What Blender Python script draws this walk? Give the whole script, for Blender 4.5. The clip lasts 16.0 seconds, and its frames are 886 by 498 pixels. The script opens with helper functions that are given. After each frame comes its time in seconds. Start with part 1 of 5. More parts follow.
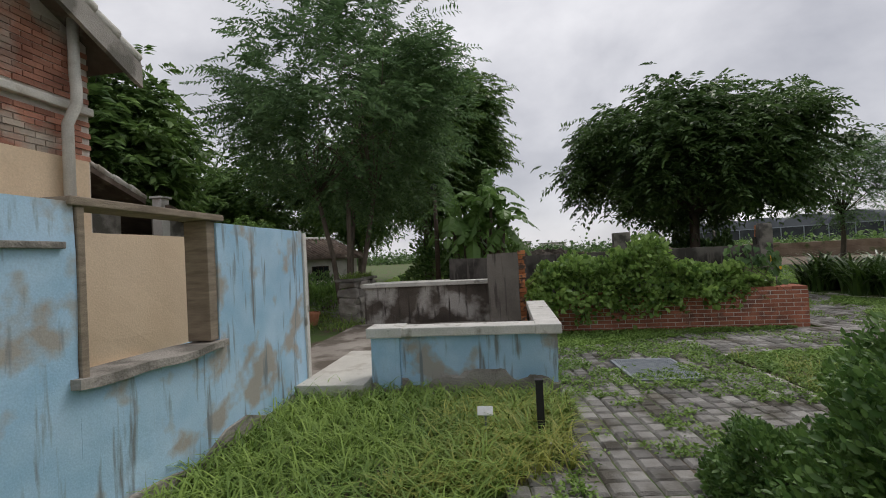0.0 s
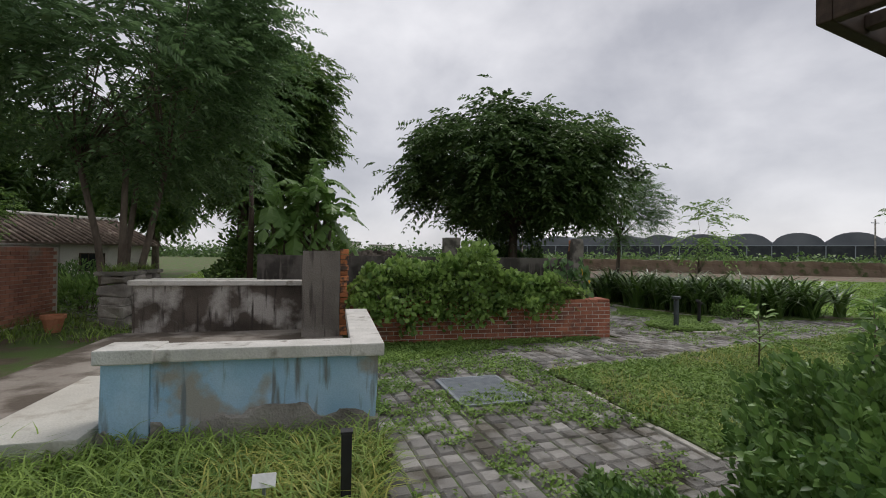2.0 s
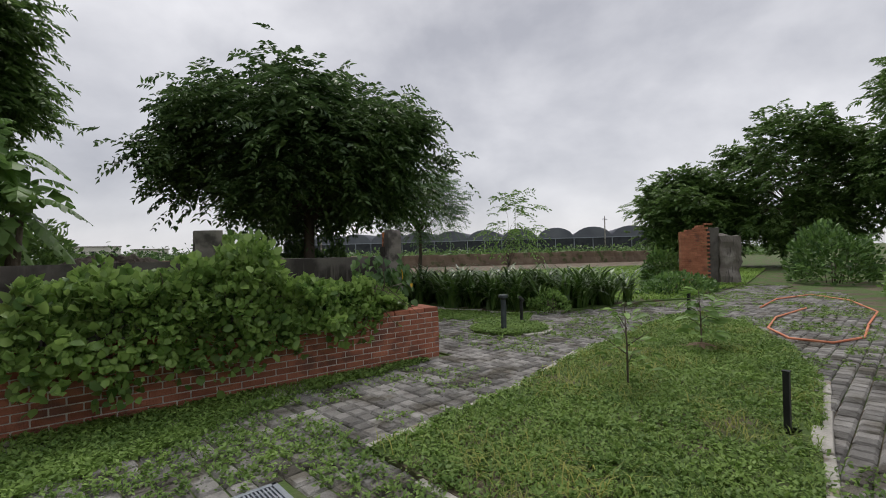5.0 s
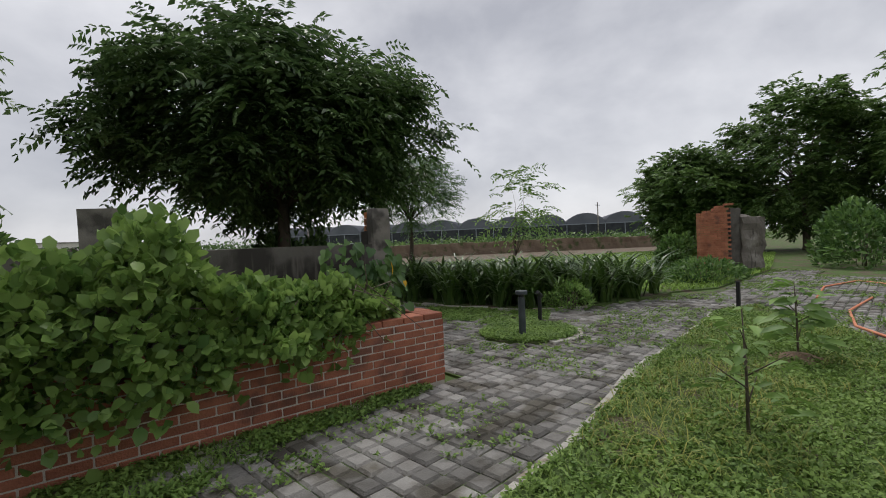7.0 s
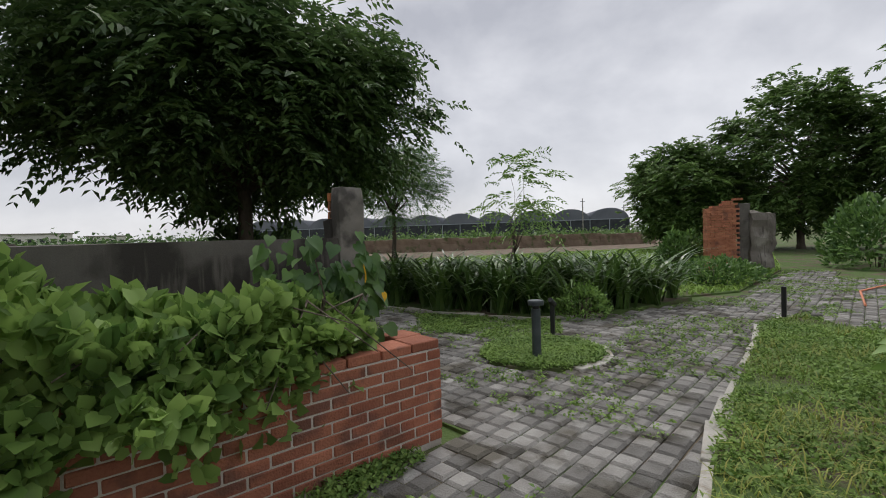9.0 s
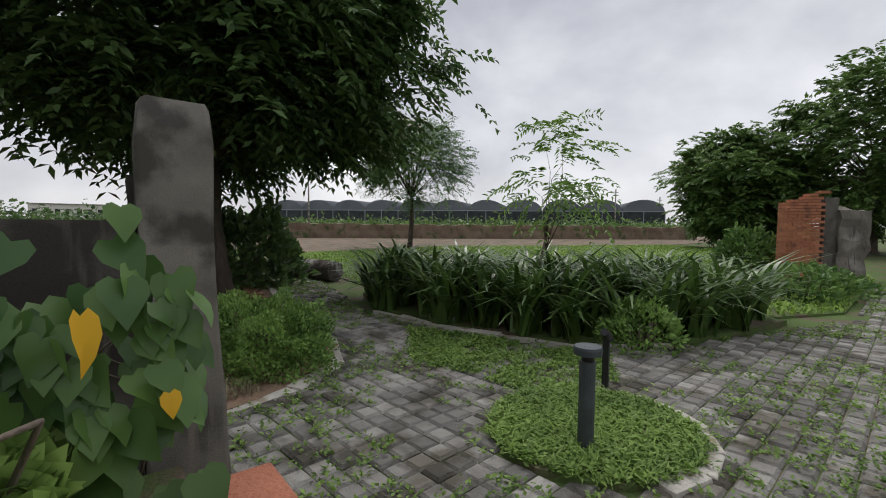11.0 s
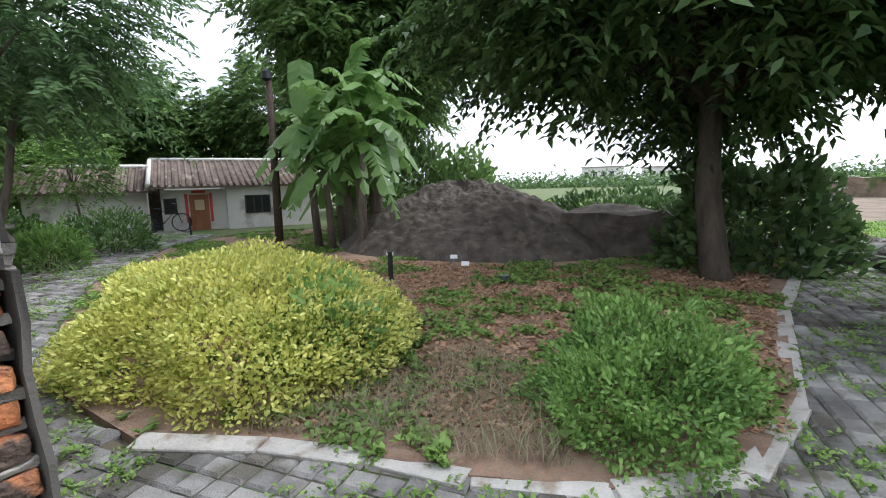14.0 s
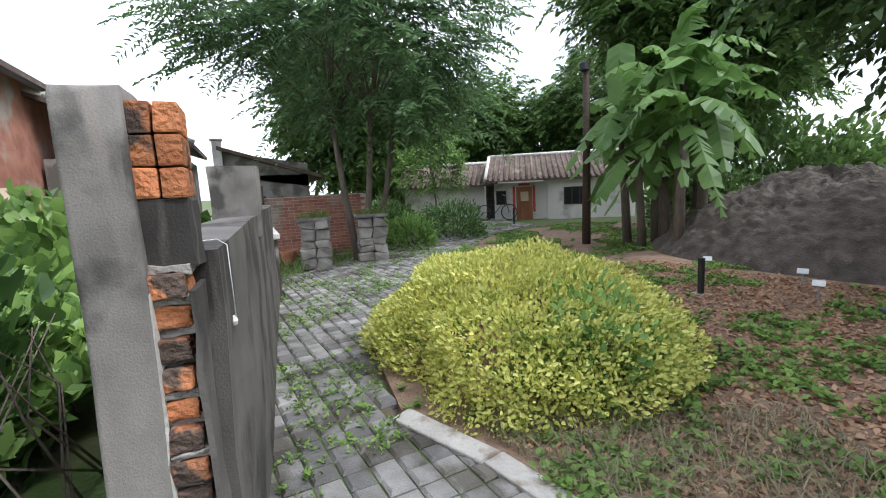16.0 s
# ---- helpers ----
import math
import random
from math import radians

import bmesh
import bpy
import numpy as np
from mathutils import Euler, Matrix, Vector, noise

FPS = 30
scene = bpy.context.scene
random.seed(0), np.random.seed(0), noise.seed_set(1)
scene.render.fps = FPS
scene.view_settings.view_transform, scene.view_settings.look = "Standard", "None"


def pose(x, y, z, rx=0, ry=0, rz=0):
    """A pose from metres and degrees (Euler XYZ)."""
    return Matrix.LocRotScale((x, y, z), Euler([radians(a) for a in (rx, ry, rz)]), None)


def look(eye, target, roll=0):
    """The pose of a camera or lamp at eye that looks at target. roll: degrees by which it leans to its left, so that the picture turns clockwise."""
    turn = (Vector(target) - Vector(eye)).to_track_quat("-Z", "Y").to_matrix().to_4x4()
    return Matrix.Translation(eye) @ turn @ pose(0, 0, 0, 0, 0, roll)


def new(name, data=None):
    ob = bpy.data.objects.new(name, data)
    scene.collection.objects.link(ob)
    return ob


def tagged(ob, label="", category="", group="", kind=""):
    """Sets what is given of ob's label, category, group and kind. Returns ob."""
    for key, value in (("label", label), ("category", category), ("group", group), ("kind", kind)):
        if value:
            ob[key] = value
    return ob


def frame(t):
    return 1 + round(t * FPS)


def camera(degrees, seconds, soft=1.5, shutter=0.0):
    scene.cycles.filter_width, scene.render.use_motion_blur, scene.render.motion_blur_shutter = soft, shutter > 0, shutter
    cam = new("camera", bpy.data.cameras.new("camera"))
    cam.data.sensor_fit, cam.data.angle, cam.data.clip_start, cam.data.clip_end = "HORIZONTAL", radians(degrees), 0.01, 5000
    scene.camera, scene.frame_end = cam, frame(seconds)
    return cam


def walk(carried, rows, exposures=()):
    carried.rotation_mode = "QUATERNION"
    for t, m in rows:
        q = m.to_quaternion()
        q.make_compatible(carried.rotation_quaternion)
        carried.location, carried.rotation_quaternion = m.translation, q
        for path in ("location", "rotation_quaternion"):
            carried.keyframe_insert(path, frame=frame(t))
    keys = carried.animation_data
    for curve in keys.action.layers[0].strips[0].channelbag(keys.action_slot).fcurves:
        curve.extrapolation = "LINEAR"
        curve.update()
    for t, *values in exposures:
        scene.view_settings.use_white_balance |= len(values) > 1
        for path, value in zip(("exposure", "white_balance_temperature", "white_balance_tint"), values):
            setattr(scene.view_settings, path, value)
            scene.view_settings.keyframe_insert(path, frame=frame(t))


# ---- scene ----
cam = camera(88.0, 16.0, soft=1.0)
PATH = [
    (0, (2.128, 3.224, 1.441), (1.85, 5.205, 1.472), -2.9),
    (0.5, (2.195, 3.511, 1.388), (2.213, 5.511, 1.399), -0.9),
    (1, (2.183, 3.765, 1.411), (2.532, 5.734, 1.395), 0.7),
    (1.5, (2.152, 4.003, 1.412), (2.569, 5.959, 1.408), 0.9),
    (2, (2.242, 4.255, 1.425), (2.694, 6.203, 1.445), 0.8),
    (2.5, (2.092, 4.539, 1.411), (2.711, 6.441, 1.423), -0.7),
    (3, (2.43, 4.974, 1.457), (3.145, 6.842, 1.428), -2.3),
    (3.5, (2.678, 5.325, 1.376), (3.576, 7.112, 1.394), -2.6),
    (4, (2.758, 5.687, 1.399), (3.921, 7.315, 1.405), -1.3),
    (4.2, (2.809, 5.803, 1.41), (4.038, 7.381, 1.414), -1.2),
    (6.3, (3.786, 7.508, 1.398), (4.96, 9.127, 1.415), -2.8),
    (6.5, (3.836, 7.597, 1.419), (5.003, 9.221, 1.429), -3.5),
    (7, (4.118, 7.905, 1.358), (5.374, 9.461, 1.324), -2.3),
    (7.5, (4.23, 8.113, 1.371), (5.511, 9.647, 1.293), -2.7),
    (8, (4.398, 8.287, 1.406), (5.644, 9.85, 1.362), -3.5),
    (8.5, (4.748, 8.763, 1.34), (6.043, 10.285, 1.268), -1.4),
    (8.7, (4.811, 8.896, 1.343), (6.122, 10.405, 1.287), -1.8),
    (10.8, (6.435, 10.433, 1.37), (7.726, 11.957, 1.262), 0.3),
    (11, (6.525, 10.528, 1.364), (7.75, 12.104, 1.246), 0.6),
    (11.5, (6.918, 10.707, 1.357), (7.876, 12.459, 1.239), 0.7),
    (12, (7.26, 10.887, 1.41), (7.929, 12.767, 1.275), 0.2),
    (12.5, (7.551, 11.287, 1.405), (7.879, 13.253, 1.242), -0.2),
    (13, (7.82, 11.577, 1.41), (7.668, 13.562, 1.209), -0.9),
    (13.5, (7.958, 11.902, 1.373), (7.419, 13.814, 1.143), -1.5),
    (14, (8.039, 12.061, 1.426), (7.108, 13.809, 1.149), -1.7),
    (14.5, (8.017, 12.328, 1.439), (6.737, 13.835, 1.132), -0.7),
    (15, (8.01, 12.535, 1.447), (6.433, 13.72, 1.116), -0.6),
    (15.5, (8.05, 12.594, 1.474), (6.308, 13.529, 1.171), -1.6),
    (16, (8.066, 12.592, 1.491), (6.237, 13.355, 1.225), -3.0),
]
walk(cam, [(t, look(eye, target, roll)) for t, eye, target, roll in PATH],
     exposures=[(0.0, 0.04, 6550, 12), (4.2, 0.04, 6550, 12), (6.3, 0.0, 6500, 11), (8.5, 0.1, 6500, 11), (10.8, 0.14, 6500, 11), (11.5, 0.2, 6600, 12), (12.5, 0.5, 6500, 12), (13.5, 1.15, 6050, 11), (14.5, 1.55, 5900, 12), (15.2, 1.5, 5900, 12), (16.0, 1.42, 5900, 12)])

# ---- sky and light: an overcast day ----
SUN_EL, SUN_AZ = radians(55), radians(40)
world = bpy.data.worlds.new("overcast_sky")
scene.world = world
world.use_nodes = True
wn, wl = world.node_tree.nodes, world.node_tree.links
wn.clear()
w_out = wn.new("ShaderNodeOutputWorld")
w_bg = wn.new("ShaderNodeBackground")
w_sky = wn.new("ShaderNodeTexSky")
w_sky.sky_type, w_sky.sun_disc = "NISHITA", False
w_sky.sun_elevation, w_sky.sun_rotation = SUN_EL, SUN_AZ
w_co = wn.new("ShaderNodeTexCoord")
w_map = wn.new("ShaderNodeMapping")
w_map.inputs["Scale"].default_value = (1.0, 1.0, 1.5)
w_noise = wn.new("ShaderNodeTexNoise")
w_noise.inputs["Scale"].default_value, w_noise.inputs["Detail"].default_value = 2.6, 7.0
w_noise.inputs["Roughness"].default_value = 0.52
w_noise.inputs["Distortion"].default_value = 0.15
w_ramp = wn.new("ShaderNodeValToRGB")
w_ramp.color_ramp.elements[0].position, w_ramp.color_ramp.elements[1].position = 0.3, 0.7
w_ramp.color_ramp.elements[0].color = (3.5, 3.6, 3.95, 1)
w_ramp.color_ramp.elements[1].color = (7.0, 7.05, 7.25, 1)
w_mix = wn.new("ShaderNodeMix")
w_mix.data_type = "RGBA"
w_mix.inputs["Factor"].default_value = 0.93
wl.new(w_co.outputs["Generated"], w_map.inputs["Vector"])
wl.new(w_map.outputs["Vector"], w_noise.inputs["Vector"])
wl.new(w_noise.outputs["Fac"], w_ramp.inputs["Fac"])
wl.new(w_sky.outputs["Color"], w_mix.inputs["A"])
wl.new(w_ramp.outputs["Color"], w_mix.inputs["B"])
wl.new(w_mix.outputs["Result"], w_bg.inputs["Color"])
wl.new(w_bg.outputs["Background"], w_out.inputs["Surface"])
w_bg.inputs["Strength"].default_value = 0.125
sun = new("sun", bpy.data.lights.new("sun", "SUN"))
sun.data.energy, sun.data.angle, sun.data.color = 1.4, radians(25), (1.0, 0.97, 0.93)
sun.matrix_world = look((0, 0, 0), (-math.sin(SUN_AZ) * math.cos(SUN_EL), -math.cos(SUN_AZ) * math.cos(SUN_EL), -math.sin(SUN_EL)))


# ---- materials ----
def material(name, c1, c2, scale=8.0, rough=0.85, bump=0.2, fine=60.0, spots=None, spot_scale=3.0, spot_at=0.58, metal=0.0, vary=0.0, streak=None, island=False, stretch=(1, 1, 1), spec=0.3):
    """Two tones mixed by a coarse and a fine noise, blotches of a third tone, vertical streaks, and a fine relief."""
    m = bpy.data.materials.new(name)
    m.use_nodes = True
    n, l = m.node_tree.nodes, m.node_tree.links
    bsdf = n["Principled BSDF"]
    bsdf.inputs["Roughness"].default_value, bsdf.inputs["Metallic"].default_value = rough, metal
    bsdf.inputs["Specular IOR Level"].default_value = spec
    geo = n.new("ShaderNodeNewGeometry")
    mp = n.new("ShaderNodeMapping")
    mp.inputs["Scale"].default_value = stretch
    l.new(geo.outputs["Position"], mp.inputs["Vector"])

    def noise_of(s, detail=4.0, vec=None):
        t = n.new("ShaderNodeTexNoise")
        t.inputs["Scale"].default_value, t.inputs["Detail"].default_value = s, detail
        l.new(vec or mp.outputs["Vector"], t.inputs["Vector"])
        return t.outputs["Fac"]

    def ramp_of(fac, a, b):
        r = n.new("ShaderNodeMapRange")
        r.inputs["From Min"].default_value, r.inputs["From Max"].default_value = a, b
        l.new(fac, r.inputs["Value"])
        return r.outputs["Result"]

    def mixed(fac, a, b):
        x = n.new("ShaderNodeMix")
        x.data_type = "RGBA"
        l.new(fac, x.inputs["Factor"])
        for sock, val in (("A", a), ("B", b)):
            if isinstance(val, tuple):
                x.inputs[sock].default_value = (*val, 1)
            else:
                l.new(val, x.inputs[sock])
        return x.outputs["Result"]

    f = ramp_of(noise_of(scale, 6.0), 0.3, 0.7)
    col = mixed(f, c1, c2)
    fine_f = noise_of(fine, 3.0)
    if spots:
        col = mixed(ramp_of(noise_of(spot_scale, 8.0), spot_at - 0.05, spot_at + 0.05), col, spots)
    if streak:
        mp2 = n.new("ShaderNodeMapping")
        mp2.inputs["Scale"].default_value = (15.0, 15.0, 1.6)
        l.new(geo.outputs["Position"], mp2.inputs["Vector"])
        col = mixed(ramp_of(noise_of(1.0, 6.0, mp2.outputs["Vector"]), 0.56, 0.68), col, streak)
    hsv = n.new("ShaderNodeHueSaturation")
    val = n.new("ShaderNodeMapRange")
    val.inputs["To Min"].default_value, val.inputs["To Max"].default_value = 0.82, 1.18
    l.new(fine_f, val.inputs["Value"])
    out = val.outputs["Result"]
    if vary:
        if island:
            src = geo.outputs["Random Per Island"]
        else:
            src = n.new("ShaderNodeObjectInfo").outputs["Random"]
        vr = n.new("ShaderNodeMapRange")
        vr.inputs["To Min"].default_value, vr.inputs["To Max"].default_value = 1 - vary, 1 + vary
        l.new(src, vr.inputs["Value"])
        mul = n.new("ShaderNodeMath")
        mul.operation = "MULTIPLY"
        l.new(out, mul.inputs[0])
        l.new(vr.outputs["Result"], mul.inputs[1])
        out = mul.outputs["Value"]
    l.new(out, hsv.inputs["Value"])
    l.new(col, hsv.inputs["Color"])
    l.new(hsv.outputs["Color"], bsdf.inputs["Base Color"])
    if bump:
        b = n.new("ShaderNodeBump")
        b.inputs["Strength"].default_value, b.inputs["Distance"].default_value = bump, 0.02
        l.new(fine_f, b.inputs["Height"])
        l.new(b.outputs["Normal"], bsdf.inputs["Normal"])
    return m


def leaf_material(name, dark, light, translucent=0.35, rough=0.45, patch=1.2):
    """Leaves: tone from leaf to leaf and from clump to clump, some light let through."""
    m = bpy.data.materials.new(name)
    m.use_nodes = True
    n, l = m.node_tree.nodes, m.node_tree.links
    bsdf, out = n["Principled BSDF"], n["Material Output"]
    bsdf.inputs["Roughness"].default_value = rough
    bsdf.inputs["Specular IOR Level"].default_value = 0.35
    geo = n.new("ShaderNodeNewGeometry")
    t = n.new("ShaderNodeTexNoise")
    t.inputs["Scale"].default_value = patch
    l.new(geo.outputs["Position"], t.inputs["Vector"])
    add = n.new("ShaderNodeMath")
    add.operation = "MULTIPLY_ADD"
    l.new(geo.outputs["Random Per Island"], add.inputs[0])
    add.inputs[1].default_value = 0.6
    l.new(t.outputs["Fac"], add.inputs[2])
    r = n.new("ShaderNodeMapRange")
    r.inputs["From Min"].default_value, r.inputs["From Max"].default_value = 0.4, 1.15
    l.new(add.outputs["Value"], r.inputs["Value"])
    x = n.new("ShaderNodeMix")
    x.data_type = "RGBA"
    x.inputs["A"].default_value, x.inputs["B"].default_value = (*dark, 1), (*light, 1)
    l.new(r.outputs["Result"], x.inputs["Factor"])
    l.new(x.outputs["Result"], bsdf.inputs["Base Color"])
    tr = n.new("ShaderNodeBsdfTranslucent")
    l.new(x.outputs["Result"], tr.inputs["Color"])
    ms = n.new("ShaderNodeMixShader")
    ms.inputs["Fac"].default_value = translucent
    l.new(bsdf.outputs["BSDF"], ms.inputs[1])
    l.new(tr.outputs["BSDF"], ms.inputs[2])
    l.new(ms.outputs["Shader"], out.inputs["Surface"])
    return m


M_EARTH = material("earth", (0.10, 0.08, 0.055), (0.16, 0.13, 0.09), 3.0, 0.95, 0.6, 45, spots=(0.09, 0.14, 0.04), spot_scale=1.3, spot_at=0.46)
M_FIELD = material("field_soil", (0.15, 0.11, 0.08), (0.24, 0.185, 0.135), 0.9, 0.95, 0.6, 12, spots=(0.08, 0.10, 0.04), spot_scale=1.4, spot_at=0.6)
M_MULCH = material("leaf_litter", (0.20, 0.13, 0.09), (0.33, 0.235, 0.165), 7.0, 0.95, 0.8, 70, spots=(0.32, 0.20, 0.13), spot_scale=22, spot_at=0.6)
M_PAVER = material("paver", (0.19, 0.18, 0.165), (0.31, 0.30, 0.28), 5.0, 0.92, 0.6, 90, spots=(0.12, 0.11, 0.09), spot_scale=2.2, spot_at=0.56, vary=0.42)
M_PAVERJ = material("paver_field", (0.19, 0.18, 0.165), (0.31, 0.30, 0.28), 5.0, 0.92, 0.6, 90, spots=(0.12, 0.11, 0.09), spot_scale=2.2, spot_at=0.56, vary=0.42, island=True)
M_KERB = material("kerb_concrete", (0.42, 0.40, 0.36), (0.55, 0.52, 0.47), 4.0, 0.9, 0.5, 50, spots=(0.30, 0.25, 0.19), spot_scale=5, spot_at=0.6)
M_SLAB = material("pale_concrete", (0.50, 0.48, 0.43), (0.62, 0.60, 0.54), 3.0, 0.9, 0.35, 60, spots=(0.36, 0.32, 0.26), spot_scale=2.5, spot_at=0.6)
M_CAP = material("cap_concrete", (0.52, 0.51, 0.47), (0.66, 0.64, 0.6), 5.0, 0.85, 0.35, 60, spots=(0.33, 0.31, 0.27), spot_scale=6, spot_at=0.62)
M_FLOOR = material("stained_floor", (0.24, 0.21, 0.18), (0.36, 0.33, 0.29), 1.6, 0.9, 0.3, 40, spots=(0.12, 0.10, 0.08), spot_scale=1.8, spot_at=0.5)
M_BLUE = material("blue_paint", (0.31, 0.51, 0.67), (0.45, 0.63, 0.77), 3.0, 0.85, 0.1, 90, spots=(0.38, 0.36, 0.32), spot_scale=2.8, spot_at=0.585, streak=(0.20, 0.23, 0.24))
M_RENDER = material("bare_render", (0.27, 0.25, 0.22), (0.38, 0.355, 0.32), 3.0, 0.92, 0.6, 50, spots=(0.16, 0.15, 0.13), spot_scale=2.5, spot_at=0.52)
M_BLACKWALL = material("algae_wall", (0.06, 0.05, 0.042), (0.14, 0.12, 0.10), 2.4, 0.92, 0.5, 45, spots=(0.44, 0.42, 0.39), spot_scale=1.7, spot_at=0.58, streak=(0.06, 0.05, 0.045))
M_GREYWALL = material("weathered_render", (0.075, 0.068, 0.06), (0.16, 0.148, 0.132), 2.5, 0.93, 0.2, 150, spots=(0.05, 0.045, 0.04), spot_scale=2.0, spot_at=0.55, streak=(0.135, 0.122, 0.108))
M_SCREEN = material("screen_render", (0.13, 0.115, 0.10), (0.22, 0.20, 0.175), 1.8, 0.93, 0.5, 55, spots=(0.30, 0.28, 0.25), spot_scale=1.3, spot_at=0.6, streak=(0.09, 0.08, 0.07))
M_PILLAR = material("pillar_render", (0.135, 0.125, 0.11), (0.27, 0.25, 0.22), 5.0, 0.95, 0.22, 190, spots=(0.08, 0.074, 0.066), spot_scale=4.0, spot_at=0.56, streak=(0.235, 0.212, 0.185))
M_BRICK = material("red_brick", (0.30, 0.105, 0.065), (0.42, 0.165, 0.10), 6.0, 0.85, 0.5, 80, spots=(0.20, 0.09, 0.065), spot_scale=4.0, spot_at=0.6, vary=0.2)
M_BRICKO = material("orange_brick", (0.48, 0.17, 0.07), (0.62, 0.27, 0.12), 9.0, 0.9, 0.7, 60, spots=(0.10, 0.07, 0.055), spot_scale=9.0, spot_at=0.52, vary=0.35)
M_BRICKR = material("ruin_brick", (0.34, 0.13, 0.075), (0.46, 0.19, 0.11), 5.0, 0.9, 0.6, 60, spots=(0.22, 0.10, 0.07), spot_scale=3.0, spot_at=0.62, vary=0.16)
M_BRICKJ = material("old_brick", (0.30, 0.13, 0.09), (0.46, 0.22, 0.15), 3.0, 0.9, 0.5, 40, spots=(0.40, 0.34, 0.28), spot_scale=1.1, spot_at=0.58, vary=0.25, island=True)
M_MORTAR = material("mortar", (0.50, 0.45, 0.40), (0.62, 0.57, 0.51), 10, 0.95, 0.4, 90)
M_BEIGE = material("beige_render", (0.62, 0.48, 0.33), (0.70, 0.56, 0.40), 1.2, 0.85, 0.15, 50, spots=(0.50, 0.38, 0.26), spot_scale=1.4, spot_at=0.66)
M_WHITEP = material("white_plaster", (0.60, 0.57, 0.53), (0.72, 0.69, 0.65), 1.2, 0.9, 0.2, 30, spots=(0.40, 0.37, 0.34), spot_scale=1.2, spot_at=0.6)
M_TILE = material("roof_tile", (0.105, 0.078, 0.062), (0.19, 0.145, 0.115), 3.0, 0.9, 0.3, 20, spots=(0.28, 0.23, 0.19), spot_scale=2.2, spot_at=0.62, vary=0.3, island=True)
M_WOOD = material("weathered_wood", (0.20, 0.16, 0.12), (0.34, 0.28, 0.21), 6.0, 0.85, 0.4, 60, stretch=(1, 1, 6))
M_DARKWOOD = material("dark_stained_wood", (0.045, 0.03, 0.022), (0.085, 0.058, 0.042), 5.0, 0.7, 0.3, 50, stretch=(1, 6, 6))
M_BARK = material("bark", (0.10, 0.08, 0.062), (0.19, 0.155, 0.125), 7.0, 0.95, 1.0, 28, stretch=(1, 1, 0.3))
M_BARKD = material("dark_bark", (0.05, 0.04, 0.032), (0.10, 0.08, 0.062), 7.0, 0.95, 1.0, 28, stretch=(1, 1, 0.3))
M_BLACK = material("black_metal", (0.018, 0.018, 0.02), (0.03, 0.03, 0.032), 9, 0.5, 0.05, 60)
M_LAMPGREY = material("dark_grey_metal", (0.045, 0.055, 0.062), (0.075, 0.088, 0.096), 9, 0.45, 0.08, 60)
M_STEEL = material("galvanised_steel", (0.22, 0.25, 0.28), (0.32, 0.35, 0.38), 14, 0.5, 0.05, 80, metal=0.3)
M_WHITE = material("white_board", (0.75, 0.75, 0.74), (0.82, 0.82, 0.81), 5, 0.6, 0.0, 40)
M_RED = material("red_paint", (0.55, 0.07, 0.05), (0.66, 0.11, 0.08), 5, 0.6, 0.1, 40)
M_ORANGE = material("orange_hose", (0.72, 0.24, 0.13), (0.80, 0.32, 0.18), 5, 0.5, 0.05, 40)
M_DOOR = material("brown_door", (0.28, 0.11, 0.05), (0.36, 0.16, 0.08), 5, 0.6, 0.1, 40, stretch=(1, 1, 0.2))
M_MOUND = material("mud_mound", (0.06, 0.05, 0.042), (0.14, 0.12, 0.10), 4.5, 0.97, 1.0, 40, spots=(0.16, 0.13, 0.105), spot_scale=5.0, spot_at=0.62)
M_STONE = material("grey_stone", (0.20, 0.18, 0.16), (0.36, 0.335, 0.30), 6, 0.9, 0.7, 40, vary=0.25)
M_NET = material("shade_net", (0.03, 0.035, 0.04), (0.06, 0.065, 0.07), 1, 0.9, 0.0, 10)
M_NETROOF = material("greenhouse_roof", (0.11, 0.12, 0.14), (0.16, 0.17, 0.19), 0.4, 0.7, 0.0, 10)
M_TERRA = material("terracotta", (0.42, 0.17, 0.09), (0.52, 0.24, 0.14), 9, 0.85, 0.2, 60)
M_GLASS = material("dark_window_glass", (0.02, 0.022, 0.025), (0.03, 0.032, 0.036), 3, 0.12, 0.0, 10, spec=0.5)

L_DARK = leaf_material("leaf_dark", (0.038, 0.08, 0.028), (0.15, 0.245, 0.08), 0.35, 0.42, 0.9)
L_FEATHER = leaf_material("leaf_feathery", (0.075, 0.14, 0.06), (0.19, 0.31, 0.13), 0.45)
L_MANGO = leaf_material("leaf_mango", (0.06, 0.12, 0.036), (0.20, 0.32, 0.09), 0.35, 0.45, 0.6)
L_BANANA = leaf_material("leaf_banana", (0.10, 0.20, 0.05), (0.22, 0.36, 0.10), 0.4)
L_VINE = leaf_material("leaf_vine", (0.085, 0.17, 0.04), (0.33, 0.48, 0.13), 0.35, 0.38, 3.0)
L_HEART = leaf_material("leaf_heart", (0.045, 0.105, 0.03), (0.13, 0.235, 0.06), 0.25, 0.32, 3.0)
L_YLEAF = leaf_material("leaf_turned_yellow", (0.75, 0.40, 0.02), (0.85, 0.50, 0.04), 0.3, 0.5)
L_GOLD = leaf_material("leaf_golden", (0.36, 0.42, 0.08), (0.92, 0.88, 0.28), 0.3, 0.5, 3.5)
L_GREEN = leaf_material("leaf_bright", (0.105, 0.205, 0.05), (0.30, 0.47, 0.12), 0.3, 0.5, 2.5)
L_LILY = leaf_material("leaf_lily", (0.035, 0.08, 0.02), (0.14, 0.235, 0.06), 0.2, 0.3, 2.0)
L_HEDGE = leaf_material("leaf_hedge", (0.045, 0.11, 0.028), (0.19, 0.32, 0.085), 0.28, 0.42, 3.0)
